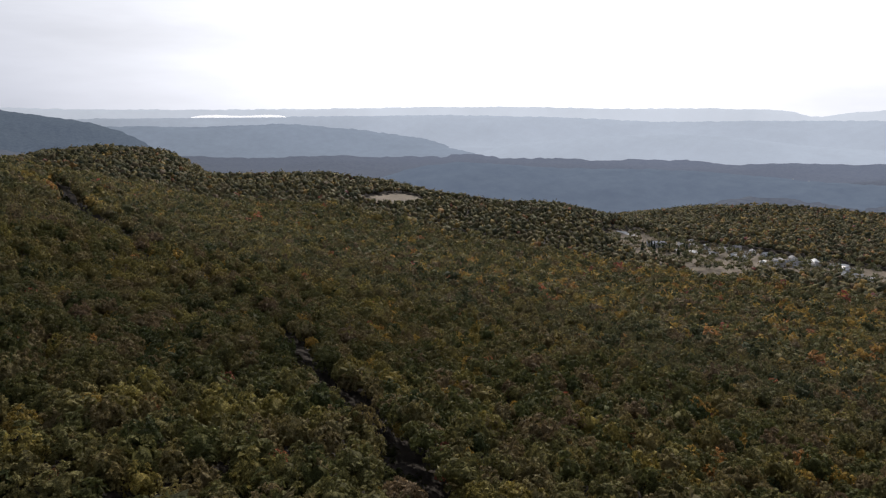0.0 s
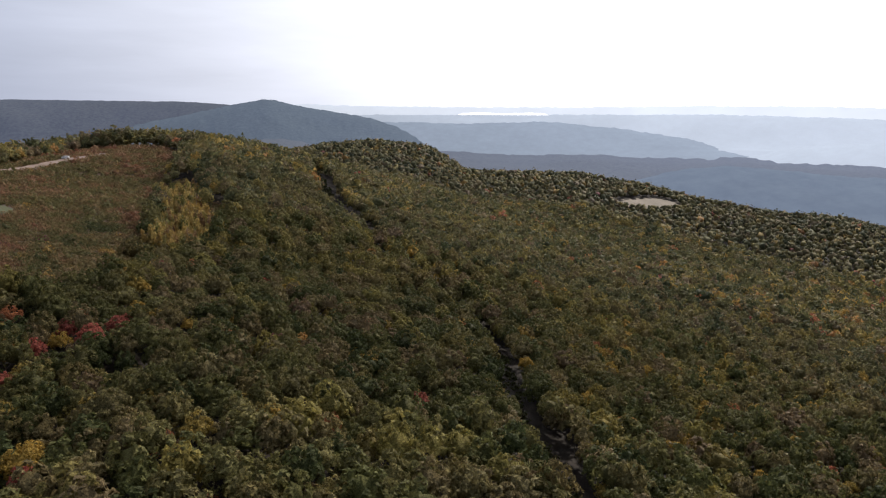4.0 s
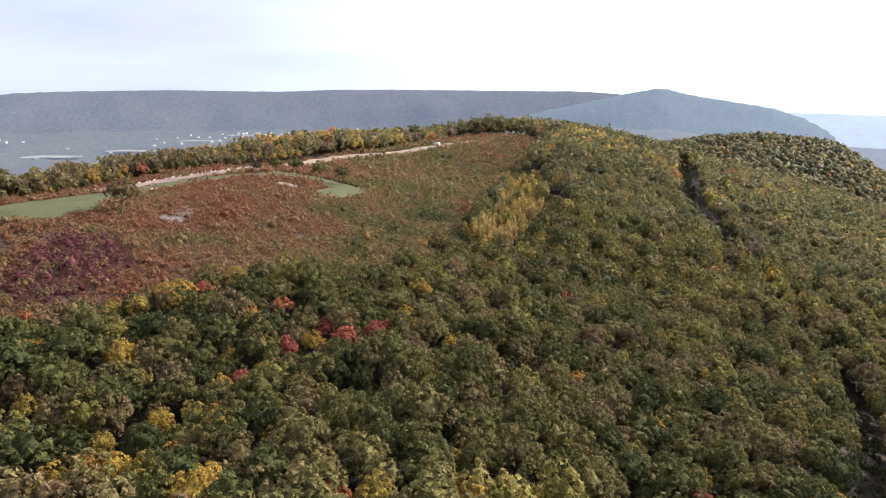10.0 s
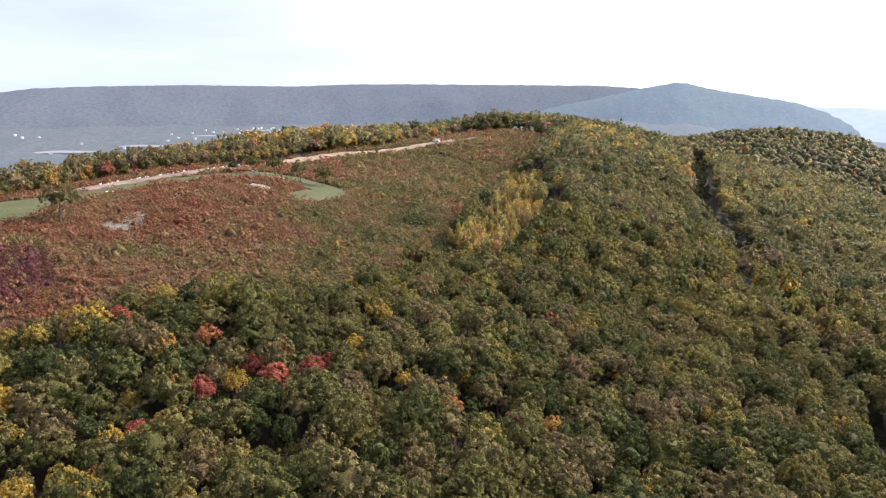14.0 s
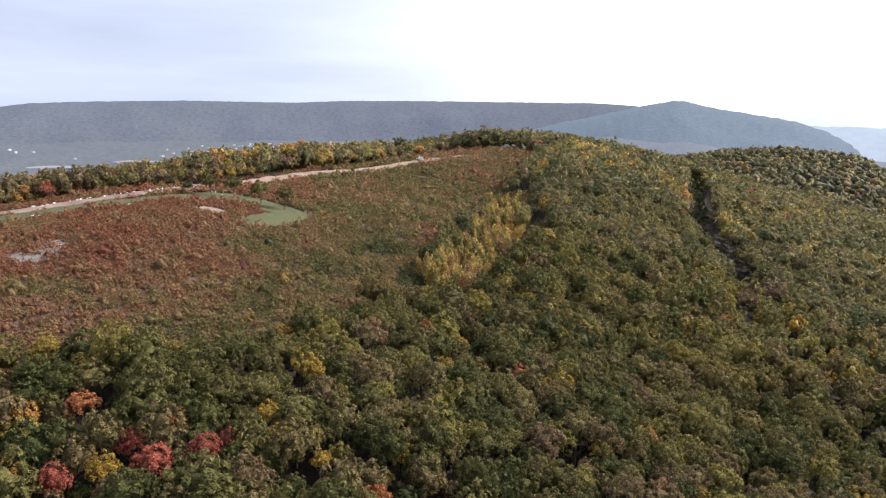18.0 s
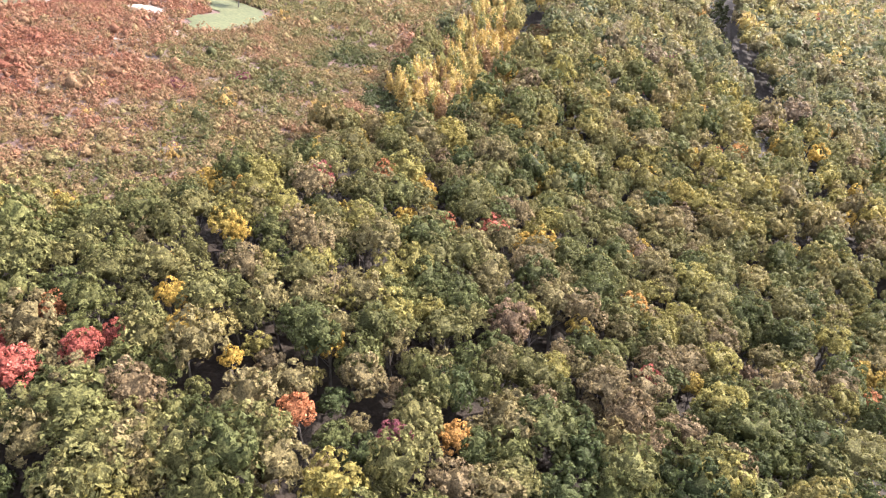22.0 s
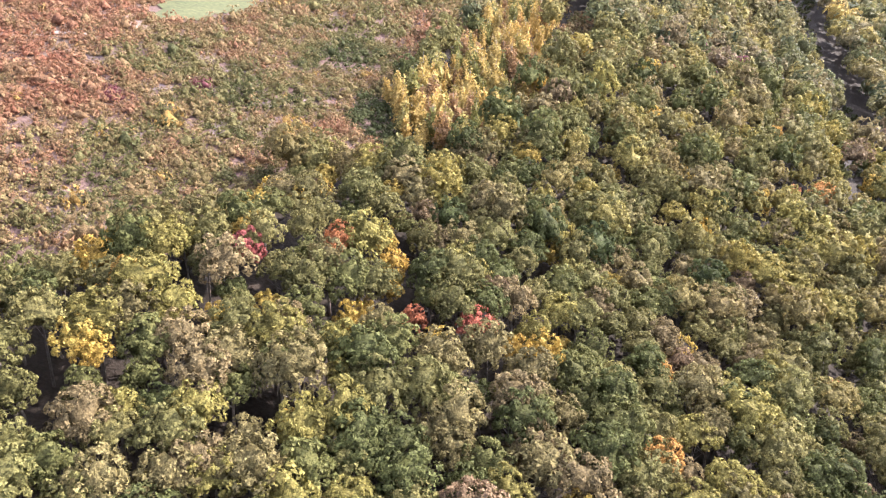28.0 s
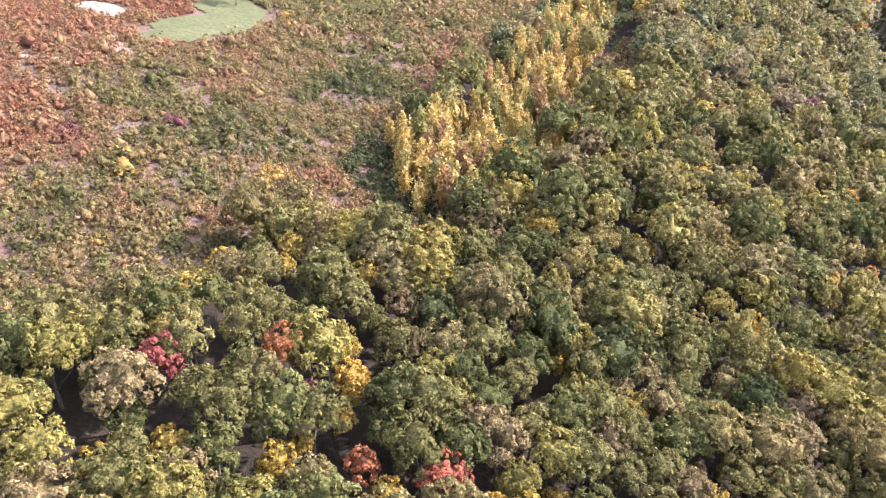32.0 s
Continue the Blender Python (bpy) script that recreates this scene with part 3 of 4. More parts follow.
def tree_tone(x, y, n):
    """Autumn tone of each tree: olive and green oaks, patches that have turned, single gold, orange and red trees."""
    x, y = np.asarray(x), np.asarray(y)
    patch = np.sin(x / 37 + np.sin(y / 51) * 1.5) * np.sin(y / 43 + np.sin(x / 61) * 1.5)
    low = smooth((.970 * x - .242 * y - 60) / 60) * smooth((420 - y) / 200)
    crest = smooth((-165 - (.970 * x - .242 * y)) / 30) * smooth((y - 190) / 60)
    t = np.clip(rng.normal(0.20 + 0.07 * patch, 0.10, n), 0.0, 0.42)
    kin = rng.uniform(0, 1, n) + 0.12 * patch
    sunny = smooth((x - 10) / 60) * smooth((y - 110) / 80)
    t = np.where(kin < 0.16 - 0.06 * sunny, rng.uniform(0.36, 0.52, n), np.where(kin > 0.87 - 0.14 * sunny - 0.12 * crest, rng.uniform(0.59, 0.665, n), t))
    t = np.where(t < 0.5, np.clip(t + 0.14 * crest, 0, 0.5), t)
    pick = rng.uniform(0, 1, n)
    odd = 0.03 + 0.3 * crest + 0.04 * np.clip(patch, 0, 1) + 0.13 * low + 0.09 * smooth((-15 - x) / 30) * smooth((215 - y) / 40)
    turned = np.where(rng.uniform(0, 1, n) < 0.5, rng.uniform(0.69, 0.76, n), np.where(rng.uniform(0, 1, n) < 0.8, rng.uniform(0.70, 0.83, n), rng.uniform(0.84, 0.96, n)))
    return np.where(pick < odd, turned, t)


def scatter(x0, x1, y0, y1, step, jitter=0.31):
    gx, gy = np.meshgrid(np.arange(x0, x1, step), np.arange(y0, y1, step * 0.87))
    gx = gx + (np.arange(gx.shape[0]) % 2)[:, None] * step / 2
    x = (gx + rng.uniform(-jitter, jitter, gx.shape) * step).ravel()
    y = (gy + rng.uniform(-jitter, jitter, gy.shape) * step).ravel()
    return x, y


GROVE = [(3, 284), (10, 268), (18, 256), (27, 258), (38, 290), (48, 315), (45, 340), (52, 380), (66, 450), (62, 480), (48, 472), (36, 425), (27, 365), (20, 330), (11, 305)]
# where the birches' shade falls; its shrubs are coloured dark for that
SHADE_STRIP = [(-5, 289), (2, 290), (10, 278), (20, 264), (15, 257), (7, 262), (-3, 270)]
# gap cut into the woods to stand for the shaded sides of trees
SHADE_GAP = [(47, 318), (53, 318), (60, 345), (66, 385), (60, 392), (53, 372), (47, 340)]


def wooded(x, y):
    wide = np.where(y > 318, 8.6, np.where(y < 200, 5.6, 3.0))
    lane = off_line(TRAIL, x, y) > wide
    return lane & ~inside(MEADOW, x, y) & ~inside(GROVE, x, y) & ~inside(VILLAGE, x, y) & ~inside(FIELD, x, y) & (np.hypot((x - 125) / 17, (y - 603) / 24) > 1) & ~inside(SHADE_STRIP, x, y) & ~inside(SHADE_GAP, x, y)


def nearness(x, y):
    return np.minimum(off_line([(25, 55), (40, 140)], x, y) - 40, off_line([(-75, -75), (0, 0)], x, y))


def seen_side(x, y):
    """The side of the ridge that the flight looks over."""
    edge = np.interp(x, [-300, -190, -110, -40, 60, 135, 300], [425, 240, 110, 50, 0, -50, -60]) - 18
    return (y > edge) & (np.degrees(np.arctan2(x + 110, y + 110)) < 97)


# trees that have turned, one by one: place and tone
PALE_GOLD = [(-4, 219), (43, 223), (29, 196), (45, 203), (57, 261), (85, 228), (-24, 201), (62, 293), (71, 387), (36, 234), (3, 193), (-4, 183), (62, 159), (10, 171), (-9, 219), (-18, 176), (-56, 128), (-65, 130), (50, 120), (45, 211), (-78, 158), (-38, 95), (-51, 99), (-61, 104), (-92, 141), (-84, 140), (212, 131)]
DEEP_GOLD = [(-9, 225), (21, 202), (22, 192), (78, 247), (72, 293), (-17, 148), (138, 251), (140, 293), (118, 295), (-44, 184), (-24, 196), (-70, 129), (38, 120), (38, 105), (138, 284), (96, 95), (190, 94), (210, 120), (157, 126), (134, 123), (216, 126), (231, 148), (185, 161), (520, 178), (187, 24), (283, 49), (55, 19), (99, 4), (128, 5), (123, -20), (208, -20)]
AMBER = [(44, 271), (23, 141), (59, 185), (-21, 163), (61, 198), (-71, 82), (-88, 124), (77, 81), (97, 79), (257, 123), (339, 294), (310, 282), (350, 223), (630, 326), (562, 231), (236, 80), (113, -17), (155, -42)]
ORANGE = [(58, 344), (105, 273), (97, 169), (94, 216), (5, 137), (-26, 75), (6, 72), (203, 254), (381, 187), (356, 226), (199, -5), (90, 67)]
RED = [(34, 197), (80, 325), (85, 307), (53, 160), (-25, 145), (-48, 133), (-36, 136), (-38, 141), (-91, 131), (-50, 115), (-29, 141), (269, 261), (99, 70), (124, 72), (186, 40), (224, -11), (39, 18)]
PURPLE = [(99, 360), (105, 343), (11, 207), (13, 138), (97, 345), (101, 331)]
TURNED = [(px, py, tn) for places, tn in ((PALE_GOLD, 0.71), (DEEP_GOLD, 0.75), (AMBER, 0.80), (ORANGE, 0.86), (RED, 0.92), (PURPLE, 0.99)) for px, py in places]


def apply_turned(x, y, tone):
    for px, py, tn in TURNED:
        k = np.argmin((x - px) ** 2 + (y - py) ** 2)
        if (x[k] - px) ** 2 + (y[k] - py) ** 2 < 36:
            tone[k] = tn
    return tone


def edge_drop(x, y):
    """Trees stand lower at the edge of the clearing."""
    v = .970 * np.asarray(x) - .242 * np.asarray(y)
    low = 5.3 * (1 - smooth((off_line(MEADOW + MEADOW[:1], np.asarray(x), np.asarray(y)) - 3) / 14))
    return np.maximum(low, 4.0 * smooth((-165 - v) / 30) * smooth((520 - np.asarray(y)) / 80))


def joined(name, x, y, size, tone, kinds, mats, label, c0=4.8, c1=4.8):
    """Many trees in one mesh: kinds are crown arrays, turned and scaled tree by tree."""
    which = rng.integers(0, len(kinds), len(x))
    V, T, Q, tt, tq, count = [], [], [], [], [], 0
    z = ground_z(x, y) - (edge_drop(x, y) if c0 > 3 else 0)
    for k, (cv, ct, cq) in enumerate(kinds):
        sel = np.where(which == k)[0]
        if not len(sel):
            continue
        a = rng.uniform(0, 2 * math.pi, len(sel))
        s = size[sel]
        hz = rng.uniform(0.8, 1.25, len(sel))
        co, si = np.cos(a), np.sin(a)
        X = (cv[None, :, 0] * co[:, None] - cv[None, :, 1] * si[:, None]) * s[:, None] + x[sel][:, None]
        Y = (cv[None, :, 0] * si[:, None] + cv[None, :, 1] * co[:, None]) * s[:, None] + y[sel][:, None]
        Z = cv[None, :, 2] * (s * hz)[:, None] + (z[sel] + c0 + c1 * s)[:, None]
        V.append(np.stack([X, Y, Z], -1).reshape(-1, 3))
        base = count + np.arange(len(sel)) * len(cv)
        T.append((ct[None] + base[:, None, None]).reshape(-1, 3))
        Q.append((cq[None] + base[:, None, None]).reshape(-1, 4))
        tt.append(np.repeat(tone[sel], len(ct)))
        tq.append(np.repeat(tone[sel], len(cq)))
        count += len(sel) * len(cv)
    me = mesh_of(name, np.concatenate(V), [np.concatenate(T), np.concatenate(Q)], mats, tone=np.concatenate(tt + tq), smooth_faces="bodies")
    return tagged(new(name, me), label, "trees", kind="stuff")


x, y = scatter(-420, 420, -60, 560, 5.35, 0.34)
keep = wooded(x, y) & seen_side(x, y) & (nearness(x, y) < 290)
x, y = x[keep], y[keep]
d = nearness(x, y)
tone = apply_turned(x, y, tree_tone(x, y, len(x)))
size = np.clip(rng.normal(1.0, 0.24, len(x)), 0.55, 1.5)
# a few old broad oaks
size = np.minimum(np.where(rng.uniform(0, 1, len(x)) < 0.09, size * 1.3, size), 1.5)
size = np.where(tone > 0.69, size * 0.72, size)

# the woods nearest to the flight, tree by tree
near = (d < 70) & (y > 150) & (x > -60) & (x < 110)
TONES = [0.08, 0.17, 0.24, 0.30, 0.37, 0.46, 0.54, 0.64, 0.70, 0.75, 0.80, 0.86, 0.93, 0.98]
R, H = 2.98, 7.2
SHAPES = [crown_arrays(R * 1.16, H, 36, 1650, 0.30, 2, 4) for _ in range(6)]
crown_data = {(i, j): mesh_of("crown", v, [t, q], [M_LEAF], tone=tn, smooth_faces="bodies") for i, (v, t, q) in enumerate(SHAPES) for j, tn in enumerate(TONES)}
trunk_data = [trunk_mesh("trunk", 11.5, 0.2, M_BARK), trunk_mesh("trunk", 11.5, 0.26, M_BARK, 5, 0.45)]
WORDS = [(0.2, "leafy dark green oak tree in the woods"), (0.34, "olive green oak tree in the woods"), (0.5, "grey-green oak tree with thinning leaves"), (0.6, "brown-leaved oak tree in the woods"),
         (0.68, "yellow-green oak tree in the woods"), (0.78, "golden yellow autumn tree among oaks"), (0.9, "orange autumn tree among oaks"), (0.955, "bright red autumn maple among oaks"), (2, "purple-red autumn tree among oaks")]


def tree_thing(name, px, py, pz, s, turn, crown, trunk, label, lift, group, hs=1.0):
    root = tagged(new(name), label, "tree", group)
    root.matrix_basis = Matrix.LocRotScale((px, py, pz), Euler((0.09 * math.sin(turn * 7), 0.09 * math.cos(turn * 5), turn)), (s, s, s * hs))
    t = new("trunk", trunk)
    t.parent = root
    c = new("crown", crown)
    c.parent, c.location = root, (0, 0, lift)
    return root


order = np.where(near)[0]
order = order[np.argsort(d[order])]
oaks = [i for i in order if tone[i] < 0.68][:295]
turned = [i for i in np.where((d < 110) & (y > 60))[0] if tone[i] >= 0.68][:150]
single = np.zeros(len(x), bool)
for i in oaks + turned:
    single[i] = True
    j = int(np.argmin(np.abs(np.array(TONES) - tone[i])))
    label = next(w for lim, w in WORDS if TONES[j] < lim)
    name = "oak_tree" if TONES[j] < 0.68 else "birch_tree" if TONES[j] < 0.79 else "maple_tree"
    s = float(size[i]) ** 0.7
    tree_thing(name, x[i], y[i], float(ground_z(x[i], y[i]) - edge_drop(x[i], y[i]) * 0.8 + 9.3 * (1 - s) * (0.95 if tone[i] > 0.69 else 0.6)), s, rng.uniform(0, 6.28),
               crown_data[(int(rng.integers(0, 6)), j)], trunk_data[int(rng.integers(0, 2))], label, 10.3, "trees of the ridge woods", float(rng.uniform(0.92, 1.05)))

rest = ~single
close = (d < 84) & (y > 84)
mid = rest & close
joined("ridge_woods", x[mid], y[mid], size[mid], tone[mid], [crown_arrays(R * 1.14, H, 36, 1150, 0.35, 2, 4) for _ in range(8)], [M_LEAF], "dense oak woods in early autumn colours")
side = ~close & (d < 135) & (y > 130)
mid = rest & side
joined("flank_woods", x[mid], y[mid], size[mid], tone[mid], [crown_arrays(R * 1.08, H, 32, 640, 0.46, 2, 4) for _ in range(8)], [M_LEAF], "oak woods on the flank of the ridge")
mid = rest & ~close & ~side & (d < 165)
joined("slope_woods", x[mid], y[mid], size[mid], tone[mid], [crown_arrays(R * 1.06, H, 28, 390, 0.55, 2, 4) for _ in range(8)], [M_LEAF], "oak woods covering the ridge side")
mid = rest & (d >= 165)
joined("lower_slope_woods", x[mid], y[mid], size[mid], tone[mid], [crown_arrays(R * 1.04, H, 20, 190, 0.76, 1, 3) for _ in range(8)], [M_LEAF_LOW_HAZE], "oak woods farther down the ridge side")
x, y = scatter(-500, 1100, -150, 1150, 6.4, 0.42)
d = nearness(x, y)
keep = wooded(x, y) & seen_side(x, y) & (d >= 290) & (d < 640)
keep &= (.970 * x - .242 * y) > -460
x, y = x[keep], y[keep]
tone = tree_tone(x, y, len(x))
joined("farther_woods", x, y, np.clip(rng.normal(1.3, 0.22, len(x)), 0.85, 1.8), tone, [crown_arrays(R, 6.6, 12, 54, 1.05, 1, 3, 0.8) for _ in range(8)], [M_LEAF_LOW_HAZE], "unbroken woods on the farther slopes")
x, y = scatter(-300, 1650, -350, 1650, 7.6, 0.55)
d = nearness(x, y)
keep = wooded(x, y) & seen_side(x, y) & (d >= 640) & (np.hypot(x, y) < 1560) & ((.970 * x - .242 * y) > -300)
x, y = x[keep], y[keep]
joined("distant_woods", x, y, np.clip(rng.normal(1.6, 0.25, len(x)), 1.1, 2.3), tree_tone(x, y, len(x)), [crown_arrays(R, 5.4, 10, 4, 0.8, 1, 3, 0.95) for _ in range(8)], [M_LEAF_FAR_HAZE], "distant woods filling the valley side", 5.0, 1.6)
# the woods behind and beside the flight
x, y = scatter(-330, 330, -330, 330, 6.0)
keep = wooded(x, y) & ~seen_side(x, y) & (np.hypot(x, y) < 300)
x, y = x[keep], y[keep]
joined("near_end_woods", x, y, np.clip(rng.normal(1.15, 0.15, len(x)), 0.8, 1.5), tree_tone(x, y, len(x)), [crown_arrays(R, H, 12, 30, 1.3, 1, 3) for _ in range(8)], [M_LEAF_LOW_HAZE], "oak woods on the near end of the ridge")
x, y = scatter(-520, 520, -520, 520, 11.0)
keep = wooded(x, y) & ~seen_side(x, y) & (np.hypot(x, y) < 520) & (np.hypot(x, y) >= 300)
x, y = x[keep], y[keep]
joined("outer_woods", x, y, np.full(len(x), 1.7), tree_tone(x, y, len(x)), [crown_arrays(R, 4.2, 8, 10, 1.5, 1, 3) for _ in range(8)], [M_LEAF], "woods beyond the near end of the ridge")


# ---- the clearing on the crest ----
def draped(name, label, category, poly, mat, lift, cell=1.2, kind="structure", mound=0.0):
    """A thin sheet that follows the ground inside a plan outline, with an uneven edge."""
    xs = np.arange(min(p[0] for p in poly) - 2, max(p[0] for p in poly) + 2, cell)
    ys = np.arange(min(p[1] for p in poly) - 2, max(p[1] for p in poly) + 2, cell)
    X, Y = np.meshgrid(xs, ys, indexing="ij")
    wob = cell * 1.3
    keep = inside(poly, X + wob * np.sin(Y / 3.1 + np.sin(X / 2.3)), Y + wob * np.sin(X / 2.7 + np.sin(Y / 3.7)))
    Z = ground_z(X, Y) + lift
    if mound:
        e = off_line(poly + poly[:1], X, Y)
        Z = Z + mound * smooth(e / 4) * (0.75 + 0.25 * np.sin(X * 1.9) * np.sin(Y * 1.7))
    f = grid_faces(len(xs), len(ys))
    f = f[keep.ravel()[f].all(1)]
    used = np.unique(f)
    back = np.zeros(X.size, int)
    back[used] = np.arange(len(used))
    v = np.stack([X, Y, Z], -1).reshape(-1, 3)[used]
    return tagged(new(name, mesh_of(name, v, [back[f]], [mat], smooth_faces=True)), label, category, kind=kind)


def band(line, width):
    """Plan outline of a way along a line."""
    left, right = [], []
    for k, (px, py) in enumerate(line):
        ax, ay = line[max(k - 1, 0)]
        bx, by = line[min(k + 1, len(line) - 1)]
        n = math.hypot(bx - ax, by - ay)
        ox, oy = -(by - ay) / n * width / 2, (bx - ax) / n * width / 2
        left.append((px + ox, py + oy))
        right.append((px - ox, py - oy))
    return left + right[::-1]


LAWN = [(-150, 203), (-135, 209), (-130, 224), (-130, 240), (-128, 262), (-122, 282), (-112, 296), (-106, 312), (-99, 326), (-90, 338), (-76, 344), (-66, 340), (-62, 330), (-65, 318), (-66, 306), (-60, 300),
        (-50, 312), (-44, 328), (-43, 341), (-52, 351), (-66, 359), (-80, 364), (-96, 366), (-103, 352), (-108, 338), (-119, 318), (-130, 300), (-140, 280), (-152, 258), (-168, 230), (-168, 210)]
ROAD = [(-190, 236), (-160, 268), (-143, 292), (-126, 322), (-116, 352), (-104, 392), (-86, 432), (-60, 480), (-34, 525), (-8, 566), (14, 606), (28, 640)]
draped("lawn", "mown green lawn with worn yellow edges", "lawn", LAWN, M_LAWN, 0.35)
draped("road_gravel", "reddish gravel track beside the lawn", "road", band(ROAD[:6], 15), M_GRAVEL, 0.30)
draped("road_dirt", "pale bare dirt track along the tree line", "road", band([(p[0] + 6, p[1] - 3) for p in ROAD[5:]], 15), M_DIRT, 0.30)
draped("road_turning", "bare dirt turning place at the track's end", "road", [(-8, 560), (12, 562), (40, 600), (60, 650), (40, 660), (10, 640)], M_GRAVEL, 0.32)
draped("sand_patch", "heap of pale sand and stones in the scrub", "sand", [(-86, 311), (-80, 307), (-74, 310), (-73, 317), (-79, 320), (-86, 317)], M_SAND, 0.2, 0.6, mound=1.1)
draped("sand_path", "thin strip of bare sand in the scrub", "sand", band([(-84, 268), (-77, 276), (-70, 280), (-62, 281)], 2.6), M_SAND, 0.25, 0.6)
draped("bare_ground", "patch of bare pinkish soil beside the lawn", "soil", [(-70, 296), (-61, 290), (-54, 296), (-62, 302), (-70, 304)], M_DIRT, 0.2, 0.8)
draped("rock_outcrop", "patch of bare grey rock among the shrubs", "rock", [(-110, 228), (-104, 222), (-98, 230), (-95, 238), (-100, 243), (-104, 250), (-109, 244), (-106, 236)], M_ROCK, 0.2, 0.6, mound=0.5)
for px, py, r in ((-34, 262, 3.5), (-28, 252, 3), (-41, 241, 3), (-22, 268, 2.6), (-34, 285, 4), (-45, 262, 2.5), (-15, 275, 2.5)):
    draped("bare_soil", "small gap of pale mauve soil between shrubs", "soil", [(px + r * math.cos(k) * (1 + 0.3 * math.sin(3 * k)), py + 1.6 * r * math.sin(k)) for k in np.arange(0, 6.2, 0.7)], M_SOIL, 0.12, 0.8)

# low shrubs, thick as a pelt
BARE = [LAWN, band(ROAD[:6], 15), band([(p[0] + 6, p[1] - 3) for p in ROAD[5:]], 15), [(-86, 311), (-80, 307), (-74, 310), (-73, 317), (-79, 320), (-86, 317)], [(-110, 228), (-104, 222), (-98, 230), (-95, 238), (-100, 243), (-104, 250), (-109, 244), (-106, 236)]]


def shrub_tone(x, y):
    """Green, tan and rusty drifts; the strip beside the grove is painted in shade."""
    w = rumple(x, y, 26, 3) * 1.1 + rumple(x + 400, y, 7, 2) * 0.55
    t = np.clip(0.30 + 0.22 * smooth((-30 - x) / 60) + 0.25 * w + rng.normal(0, 0.08, len(x)), 0.02, 0.86)
    rust = np.exp(-((x + 72) ** 2 + (y - 262) ** 2) / 22 ** 2) + np.exp(-((x + 95) ** 2 + (y - 300) ** 2) / 22 ** 2)
    green = np.exp(-((x + 12) ** 2 + (y - 330) ** 2) / 24 ** 2) + 0.0 * x
    t = np.clip(t + 0.2 * rust - 0.14 * green, 0.0, 0.86)
    # darkest green here stands for the grove's cast shadow
    t = np.where(inside(SHADE_STRIP, x, y), 0.0, t)
    t = np.where(y > 330, np.maximum(t, 0.15) + 0.12 * smooth((y - 520) / 80), t)
    maroon = (((x + 114) / 15) ** 2 + ((y - 175) / 22) ** 2 < 1) | (np.hypot(x + 51, y - 254) < 3.2) | (np.hypot(x + 38, y - 268) < 2.5)
    t = np.where(maroon & (rng.uniform(0, 1, len(x)) < 0.65), 0.92, t)
    gold = np.hypot(x + 14, y - 263) < 3.4
    return np.where(gold | (rng.uniform(0, 1, len(x)) < 0.006), 1.0, t)


def shrubs(name, step, y0, y1, kinds, label, s0, mat):
    x, y = scatter(-190, 95, y0, y1, step, 0.5)
    ok = inside(MEADOW, x, y) | (inside(GROVE, x, y) & (rng.uniform(0, 1, len(x)) < 0.6)) | inside(SHADE_GAP, x, y)
    for k, b in enumerate(BARE):
        ok &= ~inside(b, x, y) | ((k == 4) & (rng.uniform(0, 1, len(x)) < 0.55))
    ok &= ~inside(SHADE_STRIP, x, y) | (rng.uniform(0, 1, len(x)) < 0.97)
    ok &= rng.uniform(0, 1, len(x)) < 0.62 + 0.38 * np.clip(rumple(x + 90, y, 11, 2) + 0.5, 0, 1)
    x, y = x[ok], y[ok]
    joined(name, x, y, s0 * np.exp(rng.normal(0, 0.42, len(x))), shrub_tone(x, y), kinds, [mat], label, 0.0, 0.25)


def bush_kinds(leaves, leaf, n=8):
    out = []
    for _ in range(n):
        v, t, q = crown_arrays(0.8, 1.3, 7, leaves, leaf, 0, 2)
        out.append((v, t, q))
    return out


shrubs("scrub_near", 1.2, 130, 330, bush_kinds(54, 0.17), "thick low scrub in green, tan and rust", 1.12, M_SHRUB)
shrubs("scrub_far", 1.8, 330, 700, bush_kinds(26, 0.27), "low scrub on the far end of the clearing", 1.4, M_SHRUB_FAR)

# brush in the cut lane through the woods, its dark tone standing for shade
x, y = scatter(10, 250, -50, 700, 1.9, 0.5)
ok = (off_line(TRAIL, x, y) < 5.5) & (rng.uniform(0, 1, len(x)) < np.where(y > 200, 0.4, 0.5))
x, y = x[ok], y[ok]
joined("lane_brush", x, y, 1.2 * np.exp(rng.normal(0, 0.35, len(x))), np.clip(rng.normal(0.0, 0.08, len(x)), 0, 0.3), bush_kinds(24, 0.34), [M_SHRUB], "low brush in the lane cut through the woods, darkened for shade", 0.0, 0.25)

# birch grove at the edge of the clearing
SPIRES = [spire_arrays(1.9, 5.2, 280, 0.27) for _ in range(6)]
G_TONES = [0.12, 0.3, 0.5, 0.62, 0.75, 0.9]
GROVE_STOPS = [(0.0, (0.075, 0.085, 0.030)), (0.2, (0.20, 0.18, 0.055)), (0.4, (0.38, 0.30, 0.105)), (0.6, (0.39, 0.27, 0.08)), (0.8, (0.30, 0.17, 0.06)), (1.0, (0.17, 0.115, 0.075))]
M_BIRCH_LEAF = leaf_mat("birch_leaves", 0.35, 0.35, 0.0, GROVE_STOPS)
spire_data = {(i, j): mesh_of("crown", v, [t, q], [M_BIRCH_LEAF], tone=tn) for i, (v, t, q) in enumerate(SPIRES) for j, tn in enumerate(G_TONES)}
birch_trunk = trunk_mesh("trunk", 7.4, 0.09, M_BIRCH, 3, 0.4)
x, y = scatter(0, 60, 250, 430, 3.1, 0.5)
ok = inside(GROVE, x, y) & (rng.uniform(0, 1, len(x)) < 0.45 + 0.6 * np.clip(rumple(x, y, 9, 2) + 0.6, 0, 1))
x, y = x[ok], y[ok]
